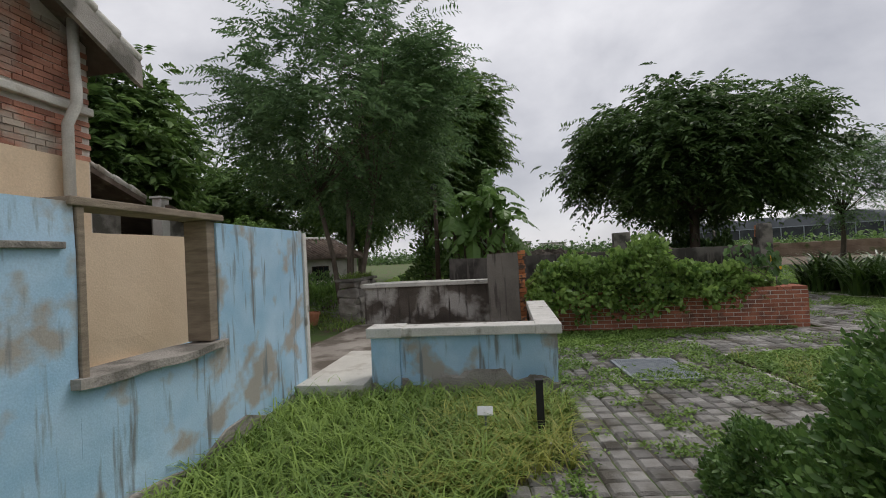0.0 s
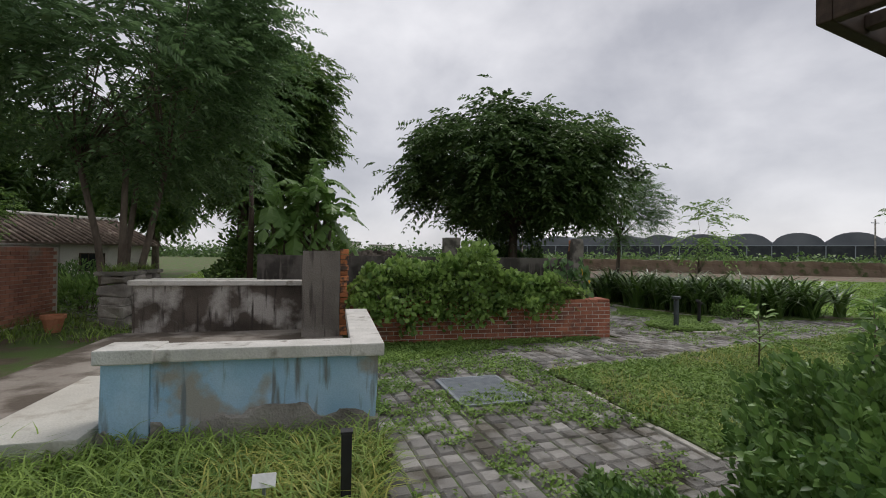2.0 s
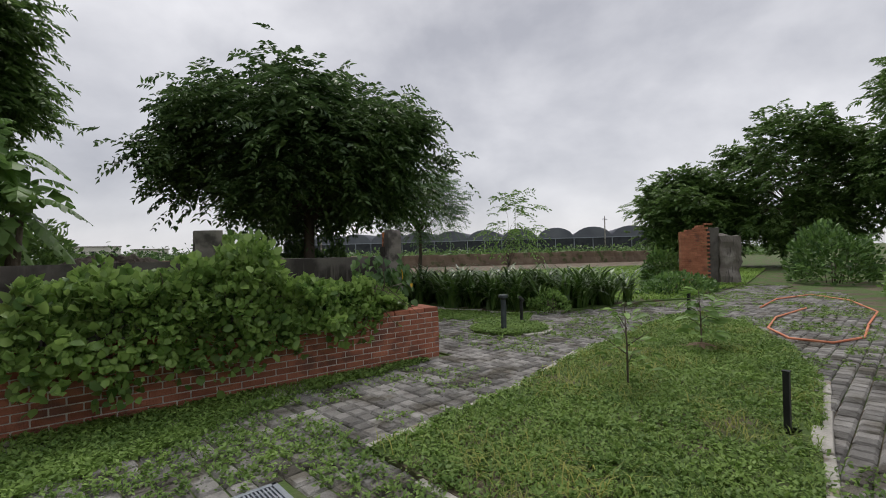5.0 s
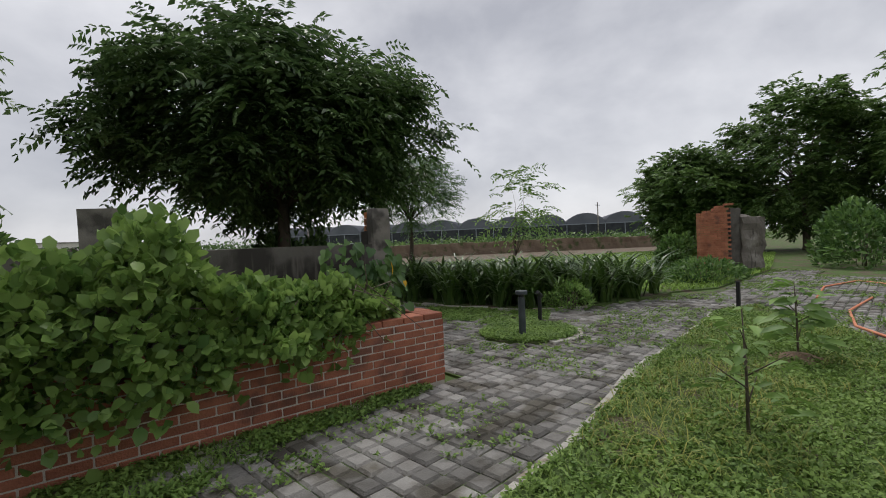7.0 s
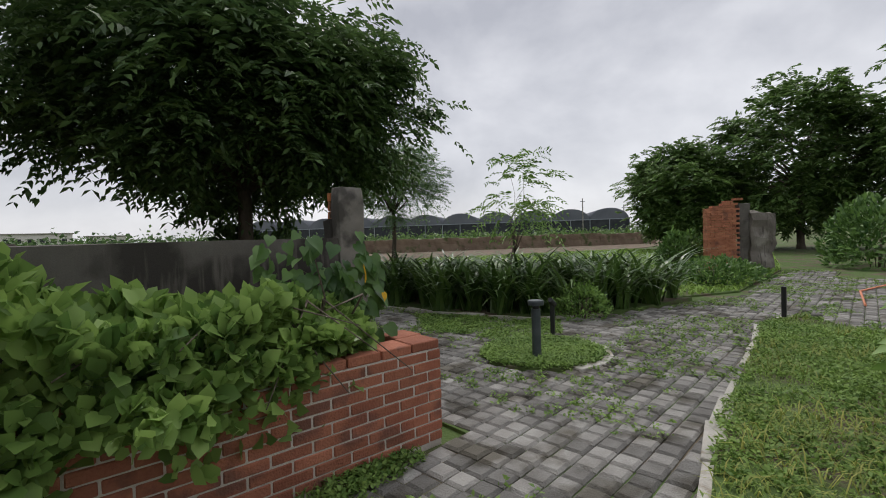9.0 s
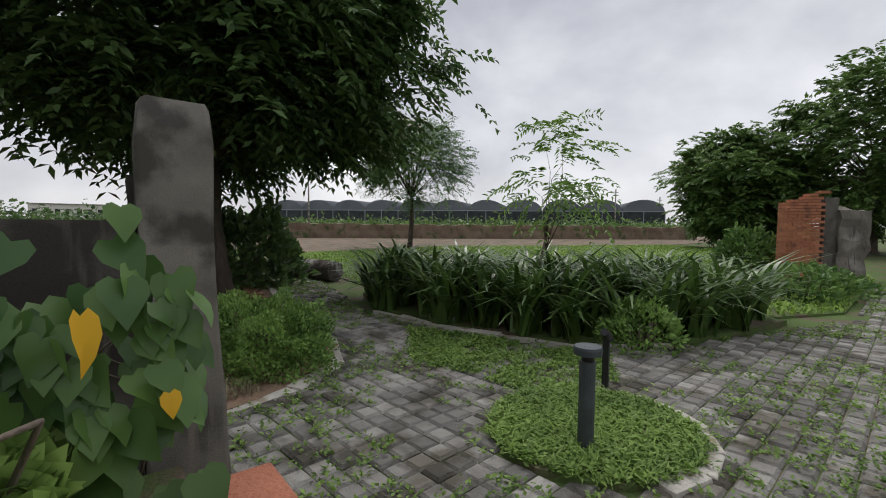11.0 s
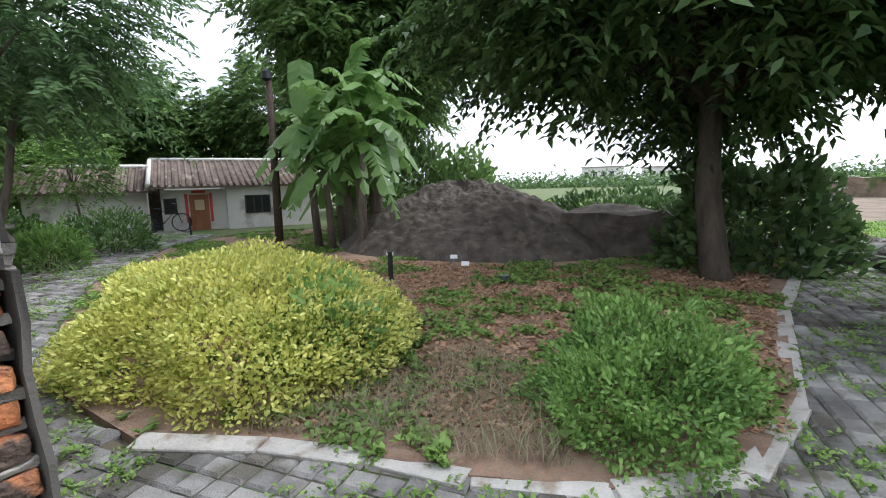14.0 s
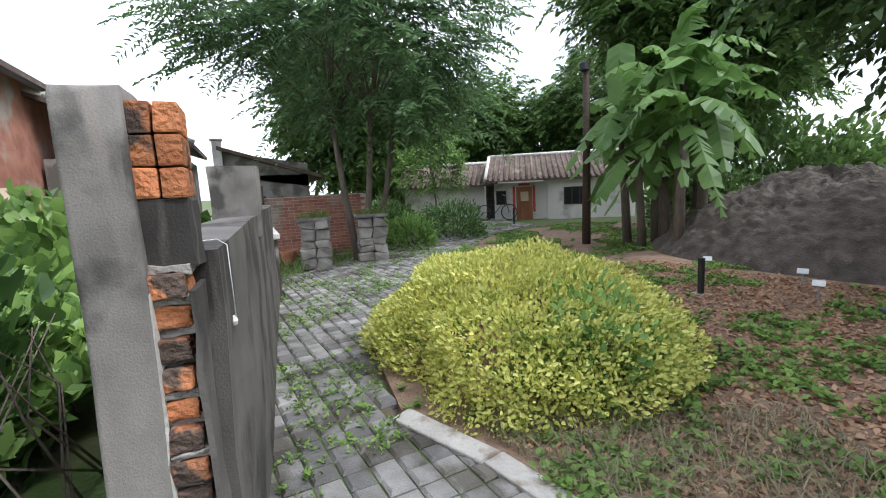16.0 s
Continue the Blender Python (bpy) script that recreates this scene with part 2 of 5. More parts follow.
L_GRASS = leaf_material("grass_blade", (0.10, 0.18, 0.035), (0.30, 0.42, 0.09), 0.25, 0.6, 1.1)
L_GRASSY = leaf_material("grass_blade_yellowing", (0.14, 0.20, 0.04), (0.42, 0.42, 0.10), 0.25, 0.6, 1.2)
L_FIELD = leaf_material("field_grass", (0.13, 0.24, 0.04), (0.31, 0.47, 0.09), 0.25, 0.7, 0.35)
L_WEED = leaf_material("weed", (0.10, 0.19, 0.04), (0.28, 0.42, 0.10), 0.25, 0.6, 1.8)
L_DRYGRASS = leaf_material("dry_grass", (0.15, 0.135, 0.08), (0.36, 0.33, 0.20), 0.2, 0.7, 2.5)
L_DRY = leaf_material("dry_leaf", (0.325, 0.175, 0.100), (0.525, 0.338, 0.213), 0.1, 0.8, 4.0)


# ---- building blocks ----
def mesh_object(name, verts, faces, mat, smooth=False, parent=None):
    me = bpy.data.meshes.new(name)
    me.from_pydata([tuple(v) for v in verts], [], [tuple(f) for f in faces])
    me.materials.append(mat)
    if smooth:
        me.polygons.foreach_set("use_smooth", [True] * len(me.polygons))
    ob = new(name, me)
    ob.parent = parent
    return ob


def part(name, bm, mat, parent, label=""):
    """Links a bmesh as one mesh object under a thing or a part."""
    me = bpy.data.meshes.new(name)
    bmesh.ops.recalc_face_normals(bm, faces=bm.faces)
    bm.to_mesh(me)
    bm.free()
    me.materials.append(mat)
    ob = new(name, me)
    ob.parent = parent
    if label:
        tagged(ob, label)
    return ob


def empty(name, x, y, z, rz=0, label="", category="", group="", kind=""):
    ob = new(name)
    ob.matrix_basis = pose(x, y, z, 0, 0, rz)
    return tagged(ob, label, category, group, kind)


def add_box(bm, x0, y0, z0, x1, y1, z1, bevel=0.0, wobble=0.0, cuts=0):
    """A box between two corners, its edges rounded and its faces slightly uneven."""
    r = bmesh.ops.create_cube(bm, size=1.0)
    vs = r["verts"]
    for v in vs:
        v.co = Vector((x0 + (v.co.x + 0.5) * (x1 - x0), y0 + (v.co.y + 0.5) * (y1 - y0), z0 + (v.co.z + 0.5) * (z1 - z0)))
    es = list({e for v in vs for e in v.link_edges})
    if cuts:
        bmesh.ops.subdivide_edges(bm, edges=es, cuts=cuts, use_grid_fill=True)
        vs = list(bm.verts)
    if wobble:
        for v in vs:
            v.co += noise.noise_vector(v.co * 2.3) * wobble
    if bevel and not cuts:
        bmesh.ops.bevel(bm, geom=es, offset=bevel, segments=2, profile=0.6, affect="EDGES")
    return vs


def box_bm(*a, **k):
    bm = bmesh.new()
    add_box(bm, *a, **k)
    return bm


def add_tube(bm, pts, radii, sides=8):
    """A tapered tube along points."""
    rings = []
    pts = [Vector(p) for p in pts]
    for i, p in enumerate(pts):
        d = (pts[min(i + 1, len(pts) - 1)] - pts[max(i - 1, 0)]).normalized()
        a = d.orthogonal().normalized() if i == 0 else (rings_a - d * rings_a.dot(d)).normalized()
        rings_a = a
        b = d.cross(a)
        rings.append([bm.verts.new(p + (a * math.cos(q) + b * math.sin(q)) * radii[i]) for q in [2 * math.pi * k / sides for k in range(sides)]])
    for r0, r1 in zip(rings, rings[1:]):
        for k in range(sides):
            f = bm.faces.new((r0[k], r0[(k + 1) % sides], r1[(k + 1) % sides], r1[k]))
            f.smooth = True
    bm.faces.new(rings[0][::-1])
    bm.faces.new(rings[-1])


def tube_bm(pts, radii, sides=8):
    bm = bmesh.new()
    add_tube(bm, pts, radii, sides)
    return bm


def lathe_bm(profile, sides=20):
    """A turned body from (radius, height) pairs."""
    bm = bmesh.new()
    rings = [[bm.verts.new((r * math.cos(2 * math.pi * k / sides), r * math.sin(2 * math.pi * k / sides), z)) for k in range(sides)] for r, z in profile]
    for r0, r1 in zip(rings, rings[1:]):
        for k in range(sides):
            bm.faces.new((r0[k], r0[(k + 1) % sides], r1[(k + 1) % sides], r1[k]))
    bm.faces.new(rings[0][::-1])
    bm.faces.new(rings[-1])
    return bm


def unit(v):
    return v / np.maximum(np.linalg.norm(v, axis=-1, keepdims=True), 1e-9)


DIAMOND = (np.array([(0, 0, 0), (0.45, 0.5, 0.12), (1, 0, -0.05), (0.45, -0.5, 0.12)]), [(0, 1, 2, 3)])
OVAL = (np.array([(0, 0, 0), (0.25, 0.38, 0.08), (0.65, 0.42, 0.06), (1, 0, -0.12), (0.65, -0.42, 0.06), (0.25, -0.38, 0.08), (0.5, 0, 0.0)]), [(0, 6, 2, 1), (6, 3, 2), (0, 5, 4, 6), (6, 4, 3)])
HEART = (np.array([(0, 0, 0), (-0.12, 0.22, 0.03), (0.05, 0.46, 0.06), (0.35, 0.47, 0.07), (0.7, 0.24, 0.02), (1.0, 0, -0.14), (0.7, -0.24, 0.02), (0.35, -0.47, 0.07), (0.05, -0.46, 0.06), (-0.12, -0.22, 0.03), (0.4, 0, 0.0)]),
         [(0, 10, 2, 1), (10, 3, 2), (10, 4, 3), (10, 5, 4), (0, 9, 8, 10), (10, 8, 7), (10, 7, 6), (10, 6, 5)])


def leaves(name, at, along, size, width, mat, shape=DIAMOND, up=None, parent=None, rng=None):
    """Many leaves in one mesh: base points, directions, lengths."""
    rng = rng or np.random.default_rng(1)
    n = len(at)
    along = unit(np.asarray(along, float))
    ref = np.tile((0.0, 0.0, 1.0), (n, 1)) if up is None else np.asarray(up, float)
    ref = ref + rng.normal(0, 0.45, (n, 3))
    side = unit(np.cross(ref, along))
    nor = np.cross(along, side)
    tpl, faces = shape
    size = np.broadcast_to(np.asarray(size, float), (n,))
    s = size[:, None, None]
    v = np.asarray(at)[:, None, :] + s * (tpl[None, :, 0:1] * along[:, None, :] + width * tpl[None, :, 1:2] * side[:, None, :] + tpl[None, :, 2:3] * nor[:, None, :])
    k = len(tpl)
    me = bpy.data.meshes.new(name)
    loops, starts, total = [], [], []
    for f in faces:
        loops.append(np.array(f))
        total.append(len(f))
    per = np.concatenate(loops)
    idx = (np.arange(n)[:, None] * k + per[None, :]).ravel()
    tot = np.tile(total, n)
    st = np.concatenate(([0], np.cumsum(tot)[:-1]))
    me.vertices.add(n * k)
    me.vertices.foreach_set("co", v.reshape(-1).astype(np.float32))
    me.loops.add(len(idx))
    me.loops.foreach_set("vertex_index", idx.astype(np.int32))
    me.polygons.add(len(tot))
    me.polygons.foreach_set("loop_start", st.astype(np.int32))
    me.polygons.foreach_set("loop_total", tot.astype(np.int32))
    me.update(calc_edges=True)
    me.validate()
    me.materials.append(mat)
    ob = new(name, me)
    ob.parent = parent
    return ob


def sprays(origin, along, length, pairs, leaflet, rng, droop=0.25, spread=1.0):
    """Feathered shoots: leaflets in pairs along each shoot. Returns bases, directions."""
    n = len(origin)
    along = unit(along)
    side = unit(np.cross(along, np.tile((0, 0, 1.0), (n, 1)) + rng.normal(0, 0.3, (n, 3))))
    at, dr = [], []
    for i in range(pairs):
        u = (i + 0.6) / pairs
        base = origin + along * (length * u)[:, None] - np.array((0, 0, 1.0)) * (droop * length * u * u)[:, None]
        for sgn in (-1, 1):
            at.append(base)
            dr.append(along * 0.55 + sgn * spread * side + np.array((0, 0, -1.0)) * (droop * 0.8) + rng.normal(0, 0.15, (n, 3)))
    return np.concatenate(at), np.concatenate(dr)


def strap_leaves(name, bases, heading, length, width, mat, rng, parent=None, seg=4, rise=1.1, fall=1.6):
    """Arching strap leaves or grass blades: quads along a curve."""
    n = len(bases)
    h = np.stack((np.cos(heading), np.sin(heading), np.zeros(n)), 1)
    sd = np.stack((-np.sin(heading), np.cos(heading), np.zeros(n)), 1)
    rows = []
    r0 = rise * rng.uniform(0.8, 1.2, n)
    for i in range(seg + 1):
        u = i / seg
        out = (0.25 * u + 0.55 * u * u) * length
        z = (r0 * u - fall * 0.5 * u * u * rng.uniform(0.95, 1.05, n)) * length
        c = bases + h * out[:, None] + np.array((0, 0, 1.0)) * np.maximum(z, 0.0 if u == 0 else 0.01)[:, None]
        w = (width * (1 - 0.92 * u ** 2.2) * 0.5)[:, None]
        rows += [c - sd * w, c + sd * w]
    v = np.stack(rows, 1)
    k = 2 * (seg + 1)
    quads = np.array([(2 * i, 2 * i + 1, 2 * i + 3, 2 * i + 2) for i in range(seg)])
    idx = (np.arange(n)[:, None, None] * k + quads[None]).reshape(-1)
    me = bpy.data.meshes.new(name)
    me.vertices.add(n * k)
    me.vertices.foreach_set("co", v.reshape(-1).astype(np.float32))
    me.loops.add(len(idx))
    me.loops.foreach_set("vertex_index", idx.astype(np.int32))
    me.polygons.add(n * seg)
    me.polygons.foreach_set("loop_start", (np.arange(n * seg) * 4).astype(np.int32))
    me.polygons.foreach_set("loop_total", np.full(n * seg, 4, np.int32))
    me.update(calc_edges=True)
    me.materials.append(mat)
    ob = new(name, me)
    ob.parent = parent
    return ob


def inside(poly, x, y):
    """Whether points lie in a polygon."""
    x, y = np.asarray(x, float), np.asarray(y, float)
    hit = np.zeros(x.shape, bool)
    for (x0, y0), (x1, y1) in zip(poly, poly[1:] + poly[:1]):
        c = (y0 > y) != (y1 > y)
        hit ^= c & (x < (x1 - x0) * (y - y0) / ((y1 - y0) or 1e-9) + x0)
    return hit


def patch_noise(x, y, s, seed=0.0):
    return np.array([noise.fractal(Vector((a * s + seed, b * s - seed, seed)), 1.0, 2.0, 3) for a, b in zip(x, y)])


def scatter(poly, n, rng):
    xs, ys = [p[0] for p in poly], [p[1] for p in poly]
    x, y = rng.uniform(min(xs), max(xs), n), rng.uniform(min(ys), max(ys), n)
    k = inside(poly, x, y)
    return x[k], y[k]


def sheet(name, poly, z, mat, label, category, kind="structure", step=0.4, rough=0.02, edge=0.03):
    """A flat piece of ground with a slightly uneven top and a thin rim."""
    bm = bmesh.new()
    vs = [bm.verts.new((x, y, z)) for x, y in poly]
    f = bm.faces.new(vs)
    r = bmesh.ops.extrude_face_region(bm, geom=[f])
    for v in [g for g in r["geom"] if isinstance(g, bmesh.types.BMVert)]:
        v.co.z -= edge + 0.05
    bmesh.ops.recalc_face_normals(bm, faces=bm.faces)
    me = bpy.data.meshes.new(name)
    bm.to_mesh(me)
    bm.free()
    me.materials.append(mat)
    return tagged(new(name, me), label, category, kind=kind)


# ---- ground ----
rng = np.random.default_rng(7)
gx = sorted(set([-900, -400, -200, -100, -60] + list(np.arange(-40, 60.1, 2.0)) + [80, 120, 200, 400, 900]))
gverts, gfaces = [], []
for j, yy in enumerate(gx):
    for i, xx in enumerate(gx):
        gverts.append((xx, yy + 8, -0.03 + (0.05 * noise.noise(Vector((xx * 0.2, yy * 0.2, 0))) if math.hypot(xx - 6, yy - 4) > 24 else -0.01)))
nn = len(gx)
for j in range(nn - 1):
    for i in range(nn - 1):
        gfaces.append((j * nn + i, j * nn + i + 1, (j + 1) * nn + i + 1, (j + 1) * nn + i))
tagged(mesh_object("ground", gverts, gfaces, M_EARTH, True), "brown earth with thin patches of weeds", "ground", kind="structure")

P_SOUTH = [(1.2, 0.5), (3.2, 0.5), (3.4, 5.0), (4.85, 6.9), (4.75, 9.6), (4.75, 11.3), (2.64, 11.3), (2.62, 7.2), (1.6, 5.0)]
P_NORTH = [(4.75, 9.4), (6.5, 9.6), (9.9, 10.3), (12.2, 10.6), (14.4, 10.9), (18, 11.2), (22, 11.5), (22, 12.8), (15.4, 12.0), (13, 12.6), (11.6, 12.9), (10.7, 13.5), (10.3, 14.4), (10.0, 15.4), (9.8, 16.7), (10.2, 18.3),
           (10.6, 20.2), (10.7, 22.5), (10.1, 22.3), (9.6, 20.5), (9.05, 18), (8.75, 15.6), (8.4, 14.5), (7.8, 14.1), (7.15, 13.9), (6.6, 13.83), (6.0, 13.67), (5.3, 13.35), (3.9, 13.5), (2, 14.3), (-0.5, 15.8),
           (-4, 19.2), (-6, 22), (-11, 22.5), (-6, 18), (-2.2, 14.6), (-1, 13.5), (-0.9, 13.0), (0.95, 12.98), (1.0, 12.7), (6.6, 12.4), (7.1, 12.4), (7.1, 11.3), (4.75, 11.3)]
P_EAST = [(4.85, 7.1), (5.5, 7.1), (6.6, 7.4), (9.2, 8.0), (10.9, 8.8), (12.6, 10.1), (14.4, 10.95), (20, 11.45), (20, 9.8), (15, 8.3), (11.5, 6.7), (9.5, 6.3), (5.0, 5.7), (4.0, 6.2)]
PAVED = [P_SOUTH, P_NORTH, P_EAST]
LAMP_BED = [(9.12 + 0.7 * math.cos(a), 12.25 + 0.66 * math.sin(a)) for a in np.linspace(0, 2 * math.pi, 20)[:-1]]
ISLAND = [(4.74, 9.38), (4.82, 8.2), (4.9, 6.95), (5.5, 6.97), (7.0, 7.34), (9.05, 7.8), (10.7, 8.5), (12.3, 9.6), (13.2, 10.75), (12.2, 10.95), (11.2, 10.72), (8.35, 10.22), (6.6, 9.7)]
GARDEN = [(6.0, 13.7), (6.6, 13.86), (7.15, 13.93), (7.8, 14.13), (8.38, 14.53), (8.72, 15.6), (9.0, 18), (9.55, 20.5), (9.7, 23), (6, 26), (-2, 26), (-5, 22.5), (-3.8, 19.2), (-0.4, 15.85), (2.1, 14.35), (3.9, 13.55), (5.3, 13.4)]
LAWN = [(-0.1, 2.0), (1.1, 2.0), (1.55, 5.0), (2.6, 7.2), (2.6, 7.85), (-0.1, 7.85)]
LILYBED = [(10.05, 16.6), (10.2, 15.4), (10.5, 14.45), (10.85, 13.65), (11.7, 13.0), (13.1, 12.7), (14.3, 12.6), (14.0, 14.2), (12.6, 15.6), (11.5, 17.5), (10.6, 18.2)]
sheet("garden_bed", GARDEN, 0.02, M_MULCH, "brown mulch bed littered with dry leaves", "garden bed")
sheet("grass_island", ISLAND, 0.03, M_EARTH, "earth bed of the lawn island", "lawn")
sheet("lawn_bed", LAWN, 0.0, M_EARTH, "earth under long grass before the low wall", "lawn")
sheet("lamp_bed", LAMP_BED, 0.025, M_EARTH, "round earth bed around a path light", "garden bed")
sheet("lily_bed", LILYBED, 0.03, M_EARTH, "earth bed planted with strap-leaved lilies", "garden bed")
for k, p in enumerate(PAVED):
    sheet("path_base", p, -0.012 - 0.003 * k, M_EARTH, "dark earth joint bed under paving", "path")


def kerb(points, width=0.12, height=0.026, label="worn pale concrete edging beside the path"):
    """An edging of short worn concrete lengths along a line."""
    root = empty("kerb", points[0][0], points[0][1], 0, label=label, category="kerb", kind="structure")
    pts = [Vector((x, y, 0)) for x, y in points]
    for a, b in zip(pts, pts[1:]):
        d = b - a
        n = max(1, round(d.length / 0.6))
        for i in range(n):
            if rng.random() < 0.02:
                continue
            p, q = a + d * (i / n), a + d * ((i + 1) / n)
            c, ln = (p + q) / 2, (q - p).length
            bm = box_bm(-ln / 2 + 0.004, -width / 2, -0.06, ln / 2 - 0.004, width / 2, height + rng.uniform(-0.012, 0.008), bevel=0.012)
            for v in bm.verts:
                v.co += noise.noise_vector(v.co * 9 + c) * 0.024
            ob = part("kerb_length", bm, M_KERB, root)
            ob.matrix_basis = Matrix.Translation(c - root.location) @ pose(0, 0, 0, 0, 0, math.degrees(math.atan2(d.y, d.x)))


kerb(ISLAND[-1:] + ISLAND[:6])
kerb(ISLAND[9:13])
kerb([(5.3, 13.38), (6.0, 13.68), (6.6, 13.84), (7.15, 13.91), (7.8, 14.11), (8.36, 14.5), (8.68, 15.4), (9.0, 18), (9.55, 20.4)], 0.14)
kerb([(9.95, 16.6), (10.1, 15.4), (10.42, 14.4), (10.78, 13.55), (11.65, 12.93)], 0.1)
kerb([(9.12 + 0.74 * math.cos(a), 12.25 + 0.7 * math.sin(a)) for a in np.linspace(-2.0, 0.6, 7)], 0.14)


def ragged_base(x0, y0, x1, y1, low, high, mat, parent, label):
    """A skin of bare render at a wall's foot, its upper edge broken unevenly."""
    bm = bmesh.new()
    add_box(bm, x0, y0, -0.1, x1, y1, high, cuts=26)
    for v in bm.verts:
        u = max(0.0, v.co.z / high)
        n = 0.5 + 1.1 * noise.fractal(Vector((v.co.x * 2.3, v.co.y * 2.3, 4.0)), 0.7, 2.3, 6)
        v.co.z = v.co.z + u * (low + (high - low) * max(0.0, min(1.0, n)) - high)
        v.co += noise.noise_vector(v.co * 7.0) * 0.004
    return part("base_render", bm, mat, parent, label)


# ---- blue wall with a window opening ----
def wall_block(name, x0, y0, z0, x1, y1, z1, mat, parent=None, wobble=0.012, label="", category="", kind="structure"):
    """A length of wall with slightly uneven faces and rounded arrises."""
    bm = bmesh.new()
    add_box(bm, x0, y0, z0, x1, y1, z1, cuts=6, wobble=wobble)
    ob = part(name, bm, mat, parent)
    return tagged(ob, label, category, kind=kind) if label else ob


blue = empty("wall_blue", -0.2, 5.0, 0, label="low peeling light blue wall with an open window hole", category="wall", kind="structure")
blue.matrix_basis = Matrix()
for nm, b in (("wall_panel", (-0.34, 0.0, -0.1, -0.1, 5.32, 1.82)), ("wall_panel", (-0.34, 6.5, -0.1, -0.1, 7.98, 1.79)), ("wall_panel", (-0.34, 5.32, -0.1, -0.1, 6.5, 0.83))):
    wall_block(nm, *b, M_BLUE, blue)
ragged_base(-0.12, 0.0, -0.078, 7.98, 0.06, 0.2, M_RENDER, blue, "bare grey render at the wall foot")
part("end_post", box_bm(-0.36, 7.985, -0.1, -0.08, 8.06, 1.77, bevel=0.01), M_CAP, blue, "pale cement end strip")
bm = bmesh.new()
add_box(bm, -0.34, 5.28, 0.832, -0.05, 6.56, 0.885, cuts=8, wobble=0.04)
part("sill", bm, M_RENDER, blue, "broken grey cement sill")
for b in ((-0.3, 5.325, 0.89, -0.085, 5.37, 1.80), (-0.3, 6.4, 0.89, -0.11, 6.496, 1.80), (-0.32, 5.28, 1.802, -0.07, 6.56, 1.85)):
    part("window_frame", box_bm(*b, bevel=0.008), M_WOOD, blue, "weathered wooden window frame")
part("groove_board", box_bm(-0.098, 3.6, 1.575, -0.07, 5.25, 1.61, bevel=0.005), M_RENDER, blue, "grey cement ledge")

# ---- brick house behind it ----
house = empty("brick_house", -3.2, 7, 0, label="old two-storey brick house with beige and blue lower walls", category="house")
house.matrix_basis = Matrix()
HX, HC = -3.0, 8.3   # gable plane and its north corner


def rake(y):
    return 4.3 + (HC - y) * 0.5 if y > 1.5 else 4.3 + (HC - 1.5) * 0.5 - (1.5 - y) * 0.5


bm = bmesh.new()
ring = [(HC, -0.1), (HC, rake(HC)), (1.5, rake(1.5)), (-4, rake(-4)), (-4, -0.1)]
lo, hi = [bm.verts.new((HX - 0.3, y, z)) for y, z in ring], [bm.verts.new((HX, y, z)) for y, z in ring]
bm.faces.new(lo[::-1]), bm.faces.new(hi)
for k in range(5):
    bm.faces.new((lo[k], lo[(k + 1) % 5], hi[(k + 1) % 5], hi[k]))
part("gable_wall", bm, M_MORTAR, house, "cement-jointed wall core")
part("side_wall", box_bm(-9, HC - 0.3, -0.1, HX - 0.3, HC, 4.25), M_BRICKJ, house)
part("beige_panel", box_bm(HX + 0.002, -4, 1.6, HX + 0.05, HC - 0.06, 2.83), M_BEIGE, house, "smooth beige rendered band")
part("beige_strip", box_bm(HX + 0.004, -4, -0.1, HX + 0.06, HC - 0.1, 1.6), M_BEIGE, house)
part("string_course", box_bm(HX, -4, 3.4, HX + 0.09, HC, 3.5, bevel=0.02), M_SLAB, house, "projecting cement band")
bm = bmesh.new()
for row in range(62):
    z = 2.84 + row * 0.072
    for k in range(64):
        y = -4 + k * 0.228 + (0.11 if row % 2 else 0)
        if y + 0.215 > HC or z + 0.065 > rake(y + 0.2) - 0.05 or (3.33 < z < 3.5) or (6.3 < y + 0.1 < 7.15 and 3.5 < z < 4.25):
            continue
        add_box(bm, HX - 0.01, y, z, HX + 0.012 + rng.uniform(0, 0.014), y + 0.215, z + 0.06)
part("brickwork", bm, M_BRICKJ, house, "worn red bricks with patches of cement")
tagged(house.children[-1], kind="stuff")
part("window_frame", box_bm(HX + 0.0, 6.35, 3.52, HX + 0.05, 7.09, 4.25, bevel=0.01), M_DARKWOOD, house, "dark wooden window")
for k in range(2):
    for q in range(2):
        part("pane", box_bm(HX + 0.052, 6.41 + 0.33 * k, 3.56 + 0.34 * q, HX + 0.058, 6.7 + 0.33 * k, 3.86 + 0.34 * q), M_GLASS, house)
